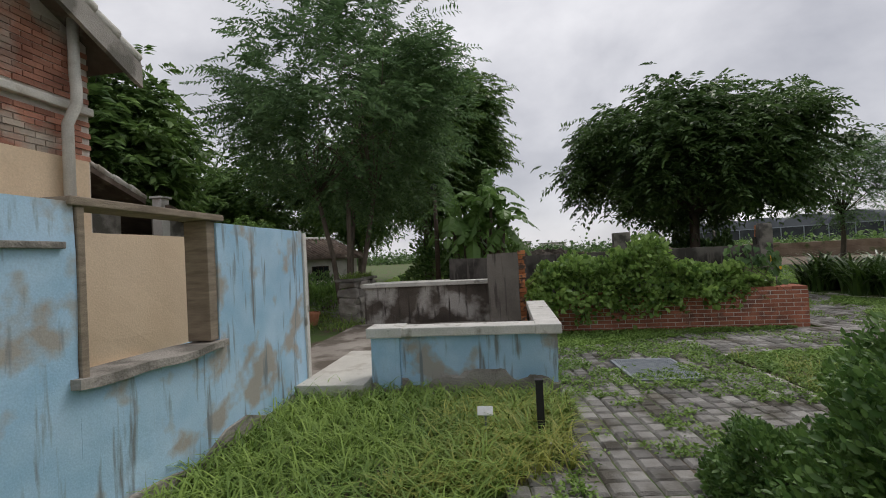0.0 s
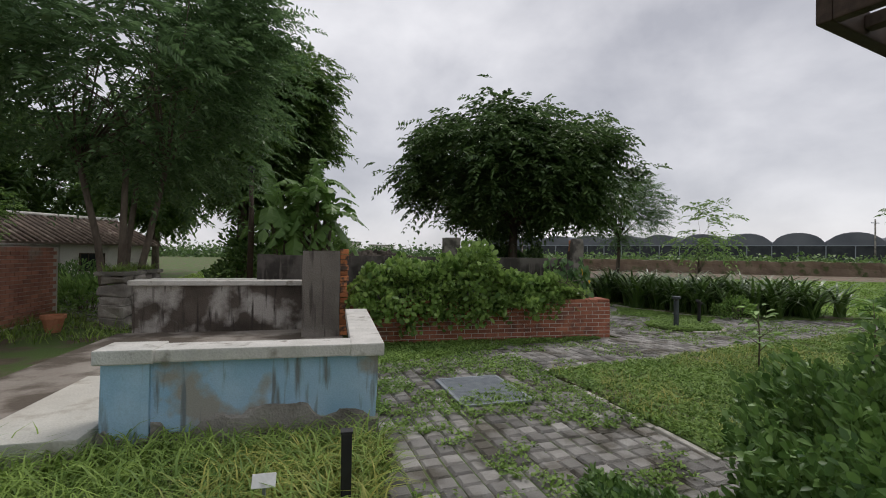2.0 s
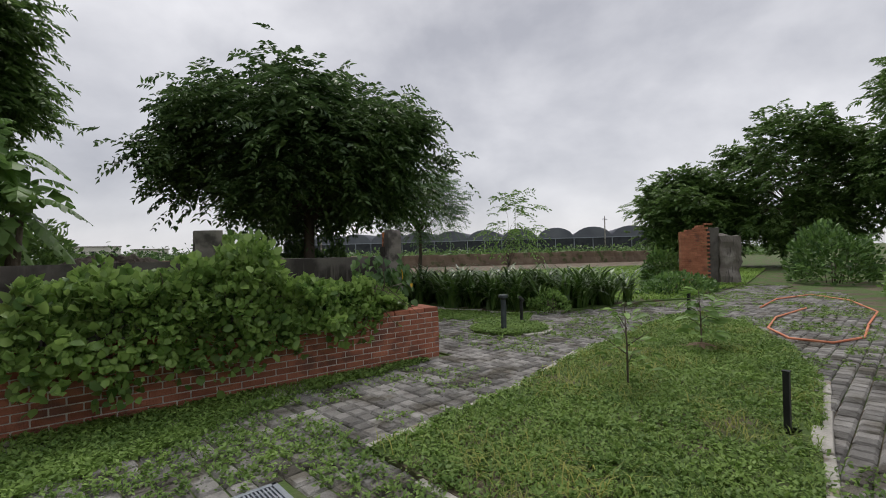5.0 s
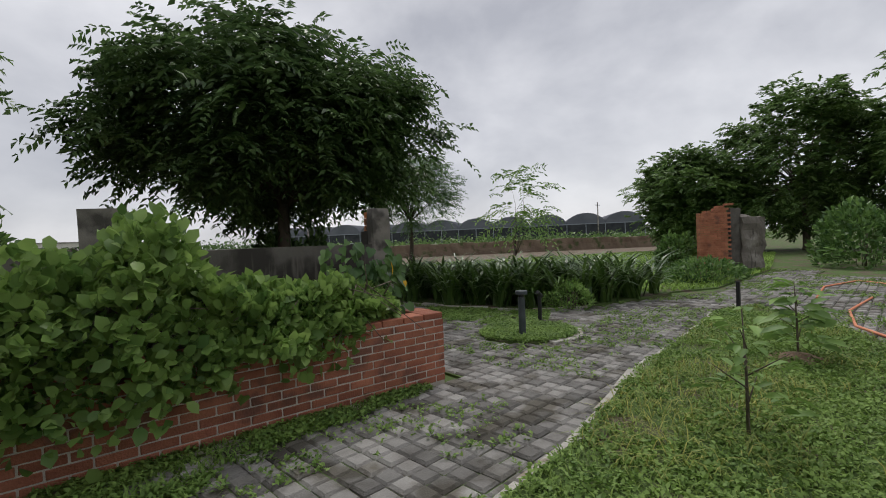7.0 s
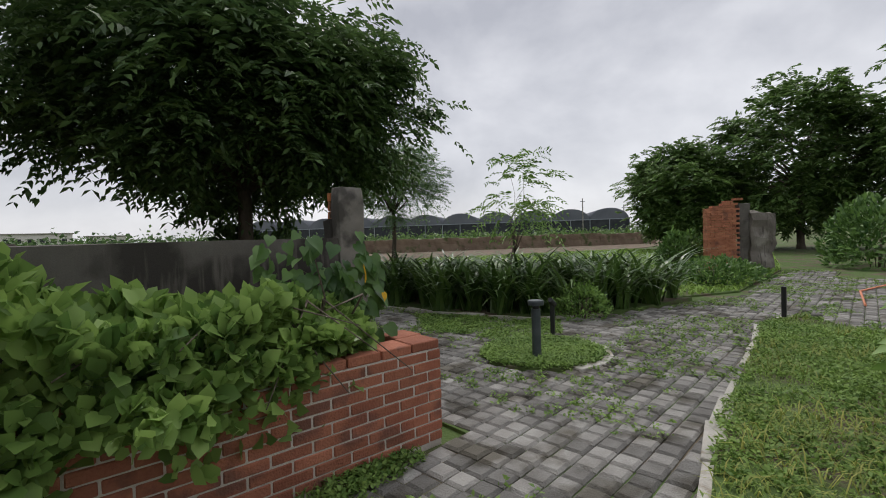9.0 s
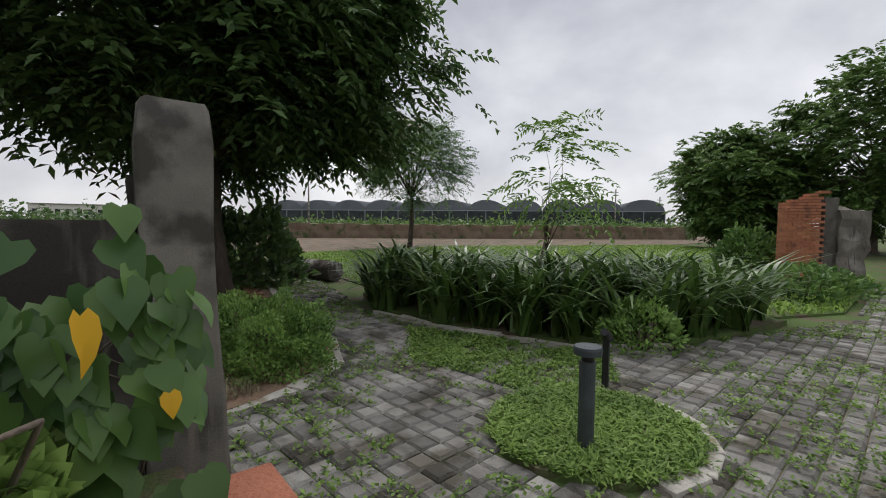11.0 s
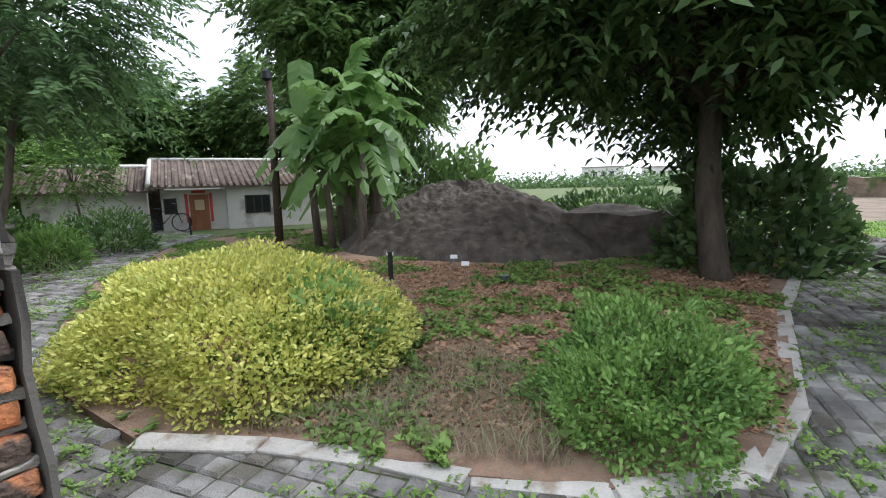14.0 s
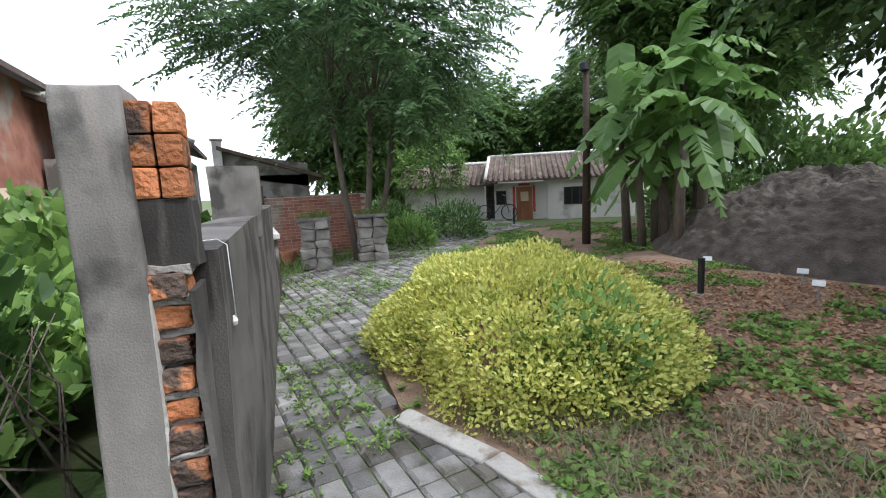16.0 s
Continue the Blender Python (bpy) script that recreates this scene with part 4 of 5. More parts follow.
# ---- trees ----
def tree(x, y, trunks, centre, radii, shoots, length, pairs, leaflet, width, mat, bark, label, seed, droop=0.3, shell=0.55, clumps=60, clump_r=0.9, category="tree", trunk_r=0.2, fork=0.35, low=0.75):
    """A tapered trunk that forks into limbs, and a crown of feathered shoots gathered in clumps, with gaps between."""
    r = np.random.default_rng(seed)
    root = empty("tree", x, y, 0, label=label, category=category)
    c = np.array(centre, float)
    rad = np.array(radii, float)
    d = unit(r.normal(0, 1, (clumps, 3)))
    rr = r.uniform(shell, 1.0, clumps) ** 0.7
    rr *= 0.85 + 0.3 * patch_noise(d[:, 0] * 2, d[:, 1] * 2 + d[:, 2], 1.0, seed)
    cl = c + d * np.clip(rr, 0.3, 1.0)[:, None] * rad
    cl[:, 2] = np.maximum(cl[:, 2], c[2] - rad[2] * low)
    bm = bmesh.new()
    tops = []
    for k in range(trunks):
        a = 2 * math.pi * k / max(trunks, 1) + r.uniform(0, 1)
        off = 0.0 if trunks == 1 else 0.16
        p0 = Vector((off * math.cos(a), off * math.sin(a), -0.1))
        hz = c[2] - rad[2] * fork
        top = Vector((c[0] * 0.5 + (0.0 if trunks == 1 else 0.8 * math.cos(a)), c[1] * 0.5 + (0.0 if trunks == 1 else 0.8 * math.sin(a)), hz))
        mid = p0.lerp(top, 0.5) + Vector((r.uniform(-0.12, 0.12), r.uniform(-0.12, 0.12), 0))
        add_tube(bm, [p0, p0.lerp(mid, 0.2), mid, top], [trunk_r * 1.35, trunk_r * 1.02, trunk_r * 0.85, trunk_r * 0.7], 10)
        tops.append(top)
    part("trunk", bm, bark, root)
    bm = bmesh.new()
    for k in range(0, clumps, 2):
        t = tops[k % len(tops)]
        e = Vector(cl[k])
        m1 = t.lerp(e, 0.45) + Vector((r.uniform(-0.25, 0.25), r.uniform(-0.25, 0.25), 0.25))
        s = trunk_r * r.uniform(0.22, 0.4)
        add_tube(bm, [t - Vector((0, 0, 0.2)), m1, e], [s, s * 0.6, s * 0.15], 5)
    part("branching", bm, bark, root)
    who = r.integers(0, clumps, shoots)
    o = cl[who] + r.normal(0, clump_r * 0.42, (shoots, 3)) * np.array((1, 1, 0.75))
    out = unit(o - c) * 0.8 + unit(o - cl[who]) * 0.5 + r.normal(0, 0.4, (shoots, 3))
    out[:, 2] = out[:, 2] * 0.6 + 0.1
    at, dr = sprays(o, out, r.uniform(0.6, 1.2, shoots) * length, pairs, leaflet, r, droop)
    leaves("crown", at, dr, leaflet * r.uniform(0.7, 1.2, len(at)), width, mat, DIAMOND, parent=root, rng=r)
    return root


tree(8.45, 19.4, 1, (-0.35, -0.1, 4.35), (4.0, 3.3, 2.2), 7600, 0.5, 5, 0.21, 0.38, L_DARK, M_BARKD, "broad dark green tree with drooping leaves over the garden", 11, droop=0.55, clumps=120, clump_r=0.85, trunk_r=0.19, fork=0.8, low=0.9)
tree(-2.1, 14.9, 4, (0, 0.3, 5.6), (3.3, 3.3, 3.1), 2500, 0.75, 9, 0.17, 0.3, L_FEATHER, M_BARK, "tall feathery-leaved tree with several slender stems", 12, droop=0.3, clumps=72, clump_r=1.0, trunk_r=0.075, fork=0.75)
tree(-1.6, 25.0, 1, (0.2, 0, 7.0), (3.7, 3.7, 4.4), 7000, 0.5, 6, 0.28, 0.3, L_MANGO, M_BARK, "large dense mango-like tree beside banana plants", 13, droop=0.5, clumps=110, clump_r=1.1, trunk_r=0.25)
for k, (tx, ty, h, s) in enumerate(((-15, 34, 10, 4.5), (-21, 29, 9.0, 4.5), (-8, 34, 10.5, 4.5), (-11.5, 17.0, 9.2, 2.8), (-18, 20.5, 6.5, 3.0), (-27, 24, 8.5, 4.5))):
    tree(tx, ty, 1, (0, 0, h * 0.6), (s, s, h * 0.4), 2600, 0.6, 6, 0.36, 0.36, L_MANGO, M_BARK, "dense green tree rising beyond the house roof", 20 + k, droop=0.5, clumps=60, clump_r=1.3)
for k, (tx, ty, h, s) in enumerate(((36, 21.0, 7.0, 3.2), (38, 15.5, 10.2, 4.6), (37, 8, 12.0, 5.2), (33, 1, 12.4, 5.2), (28, -5, 11.0, 4.5))):
    tree(tx, ty, 1, (0, 0, h * 0.52), (s, s, h * 0.46), 3400, 0.6, 6, 0.34, 0.36, L_MANGO, M_BARK, "dense dark green tree at the garden's far end", 40 + k, droop=0.4, clumps=84, clump_r=1.2, low=0.95)
tree(19.5, 30.0, 1, (0.2, 0, 4.6), (2.6, 2.6, 2.6), 1700, 0.7, 8, 0.2, 0.26, L_FEATHER, M_BARKD, "airy feathery tree standing in the field", 61, droop=0.25, clumps=42, clump_r=0.9, trunk_r=0.13, fork=0.7)
tree(11.95, 15.1, 1, (0.25, 0, 2.05), (0.75, 0.7, 1.0), 85, 0.5, 7, 0.13, 0.3, L_GREEN, M_BARK, "young sapling with light arching leaf sprays", 62, droop=0.6, clumps=16, clump_r=0.35, trunk_r=0.028, fork=0.9)
tree(-7.65, 18.9, 1, (0, 0, 2.2), (1.1, 1.1, 0.9), 420, 0.35, 6, 0.13, 0.4, L_GREEN, M_BARK, "small bright green tree before the house", 63, droop=0.35, clumps=24, clump_r=0.5, trunk_r=0.04)


def sapling(x, y, h, n, label, seed, leaf=0.16):
    r = np.random.default_rng(seed)
    root = empty("sapling", x, y, 0, label=label, category="sapling")
    bm = bmesh.new()
    add_tube(bm, [(0, 0, -0.03), (0.02, 0.01, h * 0.5), (0, 0.02, h)], [0.012, 0.009, 0.003], 6)
    for k in range(5):
        a = k * 2.4
        add_tube(bm, [(0.01, 0, h * (0.3 + 0.1 * k)), (0.22 * math.cos(a), 0.22 * math.sin(a), h * (0.5 + 0.1 * k))], [0.006, 0.002], 5)
    part("stem", bm, M_BARK, root)
    a = r.uniform(0, 6.28, n)
    z = r.uniform(0.25, 1.0, n) * h
    rad = r.uniform(0.02, 0.26, n) * (1.15 - z / h * 0.6)
    at = np.stack((rad * np.cos(a), rad * np.sin(a), z), 1)
    dr = np.stack((np.cos(a), np.sin(a), r.uniform(-0.3, 0.5, n)), 1)
    leaves("foliage", at, dr, leaf * r.uniform(0.7, 1.2, n), 0.5, L_GREEN, OVAL, parent=root, rng=r)


sapling(7.42, 8.97, 0.85, 60, "thin young shrub seedling on the lawn", 1, 0.13)
sapling(9.78, 9.27, 0.8, 70, "leafy young fruit tree in a mulch ring", 2, 0.2)
tagged(mesh_object("mulch_ring", *(lambda n: ([(9.78 + 0.3 * math.cos(2 * math.pi * k / n), 9.27 + 0.3 * math.sin(2 * math.pi * k / n), 0.03) for k in range(n)] + [(9.78, 9.27, 0.1)], [(k, (k + 1) % n, n) for k in range(n)]))(20), M_MULCH, True), "low mound of brown mulch round a sapling", "mulch")

# ---- banana clump ----
ban = empty("banana_clump", 1.1, 20.5, 0, label="clump of banana plants with torn drooping leaves", category="banana plant")
r = np.random.default_rng(5)
stems = [(0, 0, 2.9, 0.12), (0.6, 0.25, 2.6, 0.11), (-0.5, 0.3, 2.3, 0.1), (0.15, 0.7, 3.1, 0.11), (-0.15, -0.45, 2.0, 0.09), (0.75, -0.5, 2.3, 0.1), (-0.75, -0.25, 2.7, 0.1), (0.4, -0.1, 3.3, 0.11)]
for sx, sy, h, w in stems:
    part("stem", tube_bm([(sx, sy, -0.05), (sx * 1.1, sy * 1.1, h * 0.5), (sx * 1.25, sy * 1.2, h)], [w, w * 0.85, w * 0.45], 10), M_BARK, ban)
    for k in range(9):
        a = k * 2.4 + sx * 5 + r.uniform(-0.3, 0.3)
        L, W, up = r.uniform(1.7, 2.4), r.uniform(0.45, 0.62), r.uniform(0.35, 1.9)
        if k == 0:
            up = 2.4
        bm = bmesh.new()
        d, s = Vector((math.cos(a), math.sin(a), 0)), Vector((-math.sin(a), math.cos(a), 0))
        n = 22
        prev = None
        for i in range(n + 1):
            u = i / n
            p = Vector((sx * 1.25, sy * 1.2, h)) + d * (L * (0.2 * u + 0.42 * u * u * (0.4 if up > 2 else 1))) + Vector((0, 0, L * (up * 0.75 * u - 1.05 * u * u)))
            wd = W * 0.5 * (max(0.0, math.sin(math.pi * min(1, u * 0.93 + 0.05))) ** 0.5) * (0.12 if u < 0.12 else 1.0)
            droop = -0.12 - 0.25 * r.random()
            cur = [bm.verts.new(p + s * wd + Vector((0, 0, droop * wd * 2))), bm.verts.new(p), bm.verts.new(p - s * wd + Vector((0, 0, droop * wd * 2)))]
            if prev:
                q = 0.12 if r.random() < 0.35 else 0.0   # a tear between two strips
                if not q:
                    bm.faces.new((prev[0], prev[1], cur[1], cur[0]))
                    bm.faces.new((prev[1], prev[2], cur[2], cur[1]))
                else:
                    bm.faces.new((prev[1], cur[1], cur[0]))
                    bm.faces.new((prev[1], cur[2], cur[1]))
            prev = cur
        part("banana_leaf", bm, L_BANANA, ban)

# ---- vine over the planter ----
def shrub(name, label, category, n, region, size, width, mat, seed, shape=OVAL, up_bias=0.4, group=""):
    """Leaves over a body given by a function of random numbers: points and outward directions."""
    r = np.random.default_rng(seed)
    at, out = region(r, n)
    root = empty(name, 0, 0, 0, label=label, category=category, group=group)
    dr = unit(out) + r.normal(0, 0.55, at.shape) + np.array((0, 0, up_bias))
    leaves("foliage", at, dr, size * r.uniform(0.6, 1.25, len(at)), width, mat, shape, up=unit(out) + np.array((0, 0, 0.6)), parent=root, rng=r)
    return root


def dome(cx, cy, rx, ry, h, lump=0.25, seed=0.0, rot=0.0, inner=0.78, base=0.0):
    """A lumpy dome-shaped bush."""
    def region(r, n):
        d = r.normal(0, 1, (n, 3))
        d[:, 2] = np.abs(d[:, 2]) * 0.9
        d = unit(d)
        k = 1 + lump * np.array([noise.fractal(Vector((a * 1.6 + seed, b * 1.6, c * 1.6)), 1.0, 2.0, 3) for a, b, c in d])
        rr = r.uniform(inner, 1.0, n) * k
        p = np.stack((d[:, 0] * rr * rx, d[:, 1] * rr * ry, np.abs(d[:, 2]) ** 0.75 * rr * h + base), 1)
        c, s = math.cos(rot), math.sin(rot)
        p = np.stack((cx + p[:, 0] * c - p[:, 1] * s, cy + p[:, 0] * s + p[:, 1] * c, p[:, 2]), 1)
        o = np.stack((d[:, 0] * c - d[:, 1] * s, d[:, 0] * s + d[:, 1] * c, d[:, 2]), 1)
        return p, o
    return region


def stems_under(root, cx, cy, rx, ry, h, seed, n=14, mat=None):
    r = np.random.default_rng(seed)
    bm = bmesh.new()
    for k in range(n):
        a, q = r.uniform(0, 6.28), r.uniform(0.1, 0.75)
        e = (cx + rx * q * math.cos(a), cy + ry * q * math.sin(a), h * r.uniform(0.5, 0.85))
        add_tube(bm, [(cx + rx * q * 0.6 * math.cos(a), cy + ry * q * 0.6 * math.sin(a), -0.03), e], [0.012, 0.005], 5)
    part("stem", bm, mat or M_BARK, root)


def vine_region(r, n):
    x = r.uniform(2.42, 6.45, n)
    a = r.uniform(-0.5, math.pi * 0.85, n)
    hump = 0.24 + 0.16 * np.sin(x * 1.9) + 0.12 * np.sin(x * 4.3 + 1)
    fade = np.clip((6.75 - x) / 1.5, 0.25, 1) * np.clip((x - 2.2) / 0.5, 0.3, 1)
    k = 1 + 0.6 * patch_noise(x * 1.4, a, 1.5, 3.0)
    rad = r.uniform(0.55, 1.0, n) * k
    y = 11.72 - np.cos(a) * rad * 0.58 * fade
    z = 0.72 + np.sin(a) * rad * (hump + 0.28) * fade
    hang = (a < 0.15) & (r.random(n) < 0.5)
    z = np.where(hang, z - r.uniform(0, 0.3, n) * (patch_noise(x, x * 0, 2.2, 9.0) > 0), z)
    return np.stack((x, y, z), 1), np.stack((np.zeros(n), -np.cos(a), np.sin(a)), 1)


vine = shrub("vine", "dense green rambling vine spilling over a brick planter", "vine", 13000, vine_region, 0.1, 0.8, L_VINE, 31)
r = np.random.default_rng(4)
for k in range(26):
    x = r.uniform(2.5, 6.4)
    part("vine_stem", tube_bm([(x, 11.8, 0.54), (x + r.uniform(-0.2, 0.2), 11.6, 1.0), (x + r.uniform(-0.4, 0.4), 11.25, r.uniform(0.5, 1.3))], [0.01, 0.007, 0.003], 5), M_BARK, vine)

heart = empty("heart_leaf_climber", 6.46, 12.1, 0, label="climber with large heart-shaped leaves on the pillar", category="climber")
r = np.random.default_rng(8)
n = 260
hx, hz = r.uniform(-0.55, 0.28, n), r.uniform(0.7, 1.45, n) * r.uniform(0.8, 1.0, n)
at = np.stack((hx, -0.16 - 0.16 * r.random(n) - 0.1 * (1.3 - hz), hz), 1)
dr = np.stack((hx * 1.1 + r.normal(0, 0.25, n), -0.55 + 0.2 * r.random(n), -0.8 + 0.3 * r.random(n)), 1)
leaves("foliage", at, dr, 0.105 * r.uniform(0.6, 1.25, n), 0.9, L_HEART, HEART, up=np.tile((0, -1.0, 0.5), (n, 1)), parent=heart, rng=r)
for p, ln in (((0.05, -0.42, 1.17), 0.125), ((0.2, -0.42, 0.98), 0.06)):
    leaves("yellow_leaf", np.array([p]), np.array([(0.1, -0.2, -1.0)]), np.array([ln]), 0.75, L_YLEAF, HEART, up=np.array([(0, -1.0, 0.2)]), parent=heart, rng=r)
bm = bmesh.new()
for k in range(7):
    add_tube(bm, [(r.uniform(-0.3, 0.3), -0.05, 0.55), (r.uniform(-0.3, 0.3), -0.15, 0.9), (r.uniform(-0.35, 0.25), -0.12, 1.15)], [0.005, 0.004, 0.002], 5)
part("climber_stem", bm, M_BARK, heart)

# ---- garden shrubs ----
for nm, lab, n, reg, sz, wd, mt, sd, c in (
        ("golden_shrub", "rounded golden-yellow leaved shrub in the mulch bed", 42000, dome(4.45, 14.76, 1.68, 1.24, 0.84, 0.22, 1.0, -0.3, 0.84), 0.043, 0.55, L_GOLD, 41, (4.45, 15.0, 1.4, 0.8, 0.7)),
        ("green_shrub", "bright green leafy shrub beside the path edge", 17000, dome(7.85, 15.05, 0.62, 0.85, 0.58, 0.5, 5.0), 0.042, 0.5, L_GREEN, 42, (7.85, 15.25, 0.6, 0.7, 0.6)),
        ("tall_weed", "leafy green weed growing out of the golden shrub", 2600, dome(5.62, 14.75, 0.5, 0.55, 0.72, 0.5, 9.0, 0.0, 0.5), 0.07, 0.55, L_GREEN, 43, (5.62, 14.75, 0.35, 0.35, 0.6)),
        ("flowering_hedge", "loose dark green flowering shrub beside the path", 56000, dome(4.3, 5.2, 1.25, 0.75, 1.12, 0.5, 7.0, 0.6), 0.04, 0.6, L_HEDGE, 44, (4.3, 5.2, 0.9, 0.5, 0.9)),
        ("low_hedge", "low creeping flowering shrub at the path edge", 14000, dome(3.58, 5.75, 0.42, 0.6, 0.46, 0.3, 2.0), 0.038, 0.6, L_HEDGE, 54, (3.58, 5.75, 0.3, 0.4, 0.35)),
        ("light_bush", "small pale green bush among the lilies", 1500, dome(11.3, 13.1, 0.5, 0.42, 0.5, 0.3, 3.0), 0.06, 0.5, L_GREEN, 45, (11.3, 13.1, 0.4, 0.3, 0.4)),
        ("dark_bush", "dark green bush beside the ruined wall", 2500, dome(24.5, 11.0, 1.6, 1.3, 1.9, 0.3, 4.0), 0.2, 0.5, L_HEDGE, 46, (24.5, 11, 1.2, 1, 1.6)),
        ("dark_bush", "dark green bush growing by the ruin", 1500, dome(21.0, 15.5, 0.7, 0.7, 1.2, 0.3, 6.0), 0.18, 0.5, L_HEDGE, 47, (21, 15.5, 0.5, 0.5, 1)),
        ("low_bush", "low green bush spreading over the lawn edge", 1600, dome(17.5, 13.2, 1.6, 0.9, 0.55, 0.3, 8.0), 0.13, 0.5, L_HEDGE, 48, (17.5, 13.2, 1.2, 0.7, 0.5)),
        ("low_bush", "low green bush beside the paved yard", 1500, dome(19.5, 8.0, 0.9, 0.9, 1.1, 0.3, 12.0), 0.15, 0.5, L_GREEN, 49, (19.5, 8.0, 0.7, 0.7, 1)),
        ("trunk_bush", "leafy undergrowth at the foot of the big tree", 2600, dome(8.9, 20.4, 1.2, 0.9, 1.7, 0.4, 2.0), 0.2, 0.6, L_DARK, 50, (8.9, 20.4, 1, 0.7, 1.4)),
        ("far_bush", "dark bushes at the edge of the far field", 2600, dome(6.5, 25.5, 3.0, 1.0, 1.0, 0.4, 4.0), 0.2, 0.5, L_DARK, 55, (6.5, 25.5, 2.0, 0.7, 1.0)),
        ("far_bush", "dense dark undergrowth behind the banana plants", 5200, dome(0.2, 25.0, 3.0, 1.6, 3.0, 0.35, 9.0), 0.24, 0.5, L_MANGO, 57, (0.2, 25.0, 2.4, 1.2, 2.4)),
        ("far_bush", "leafy bush beside the mud mound", 1500, dome(0.2, 22.6, 1.3, 0.9, 1.6, 0.4, 6.0), 0.2, 0.5, L_MANGO, 56, (0.2, 22.6, 1.0, 0.7, 1.2)),
        ("yard_bush", "mixed green bushes in the house yard", 2200, dome(-4.7, 18.2, 1.3, 0.9, 0.95, 0.4, 3.0), 0.13, 0.4, L_HEDGE, 51, (-4.7, 18.2, 1.2, 0.7, 0.8)),
        ("yard_bush", "spiky yellow-green bush beside the yard path", 700, dome(-3.3, 16.4, 0.8, 0.6, 0.7, 0.4, 5.0), 0.28, 0.18, L_GREEN, 52, (-3.3, 16.4, 0.6, 0.4, 0.5)),
        ("hedge_block", "clipped green hedge above the brick wall", 1800, dome(-7.2, 17.0, 1.1, 0.8, 1.1, 0.25, 1.5), 0.16, 0.5, L_MANGO, 53, (-7.2, 17, 0.8, 0.5, 1.6))):
    root = shrub(nm, lab, "shrub", n, reg, sz, wd, mt, sd)
    stems_under(root, *c, sd)

r = np.random.default_rng(77)
hed = [o for o in scene.objects if o.name == "flowering_hedge"][0]
fl_c = np.array([(3.55, 5.25, 0.62), (3.75, 5.5, 0.6), (4.3, 5.75, 0.8)])
M_PINK = material("pink_petal", (0.62, 0.30, 0.55), (0.72, 0.42, 0.64), 20, 0.6, 0.0, 60)
for k in range(3):
    aa = np.linspace(0, 6.28, 12)
    leaves("flower", np.tile(fl_c[k], (12, 1)), np.stack((np.cos(aa), np.sin(aa), np.full(12, 0.6)), 1), 0.025, 0.8, M_PINK, DIAMOND, parent=hed, rng=r)

# ---- mud mound ----
mv, mf = [], []
NA, NR = 200, 84
for i in range(NR + 1):
    u = i / NR
    for k in range(NA):
        a = 2 * math.pi * k / NA
        x, y = 3.3 * u * math.cos(a), 1.8 * u * math.sin(a)
        z = 1.5 * (1 - u ** 1.9) * (0.97 + 0.06 * math.cos(a * 2))
        q = Vector((x * 1.3, y * 1.3, z))
        z += (0.09 * noise.fractal(q * 1.4, 1.0, 2.0, 4) + 0.06 * noise.fractal(q * 5.0, 1.0, 2.0, 3) + 0.045 * noise.noise(q * 13.0)) * (1 - u ** 6)
        mv.append((3.7 + x, 21.2 + y + 0.02 * x, z - 0.04))
for i in range(NR):
    for k in range(NA):
        mf.append((i * NA + k, i * NA + (k + 1) % NA, (i + 1) * NA + (k + 1) % NA, (i + 1) * NA + k))
tagged(mesh_object("mud_mound", mv, mf, M_MOUND, True), "dark domed mud mound like an old kiln", "mound")
tagged(wall_block("mud_bank", 6.0, 20.9, -0.05, 8.3, 21.9, 0.85, M_MOUND, wobble=0.16), "low dark mud bank beside the mound", "mound", kind="structure")
bm = bmesh.new()
arc = [(9.45 + 1.6 * math.cos(a), 20.0 + 1.6 * math.sin(a)) for a in np.linspace(2.2, 0.2, 10)]
for (xa, ya), (xb, yb) in zip(arc, arc[1:]):
    add_tube(bm, [(xa, ya, 0.2), (xb, yb, 0.2)], [0.26, 0.26], 6)
tagged(part("curb_wall", bm, M_BLACKWALL, None), "low curved cement wall at the path bend", "low wall", kind="structure")

# ---- lilies ----
r = np.random.default_rng(9)
lx, ly = scatter(LILYBED, 900, r)
lx, ly = lx[:190], ly[:190]
for lab, sel in (("dense clump of dark strap-leaved lilies", slice(0, 190)),):
    n = 15
    bx = np.repeat(lx[sel], n) + r.normal(0, 0.05, len(lx[sel]) * n)
    by = np.repeat(ly[sel], n) + r.normal(0, 0.05, len(lx[sel]) * n)
    ob = strap_leaves("lily_plants", np.stack((bx, by, np.full(len(bx), 0.02)), 1), r.uniform(0, 6.28, len(bx)), r.uniform(0.75, 1.25, len(bx)), np.full(len(bx), 0.07), L_LILY, r, seg=5, rise=1.45, fall=1.7)
    tagged(ob, lab, "lily", kind="stuff")

# ---- grass, weeds and litter ----
def grass(poly, n, length, width, mat, label, seed, z=0.0, clump=0.0, thresh=None, avoid=()):
    r = np.random.default_rng(seed)
    x, y = scatter(poly, n, r)
    for pz in avoid:
        k = ~inside(pz, x, y)
        x, y = x[k], y[k]
    if thresh is not None:
        k = patch_noise(x, y, 0.9, seed) > thresh
        x, y = x[k], y[k]
    ob = strap_leaves("grass", np.stack((x, y, np.full(len(x), z)), 1), r.uniform(0, 6.28, len(x)), length * r.uniform(0.5, 1.2, len(x)), np.full(len(x), width), mat, r, seg=2 if length < 0.2 else 3, rise=1.05, fall=1.3)
    return tagged(ob, label, "grass", kind="stuff")


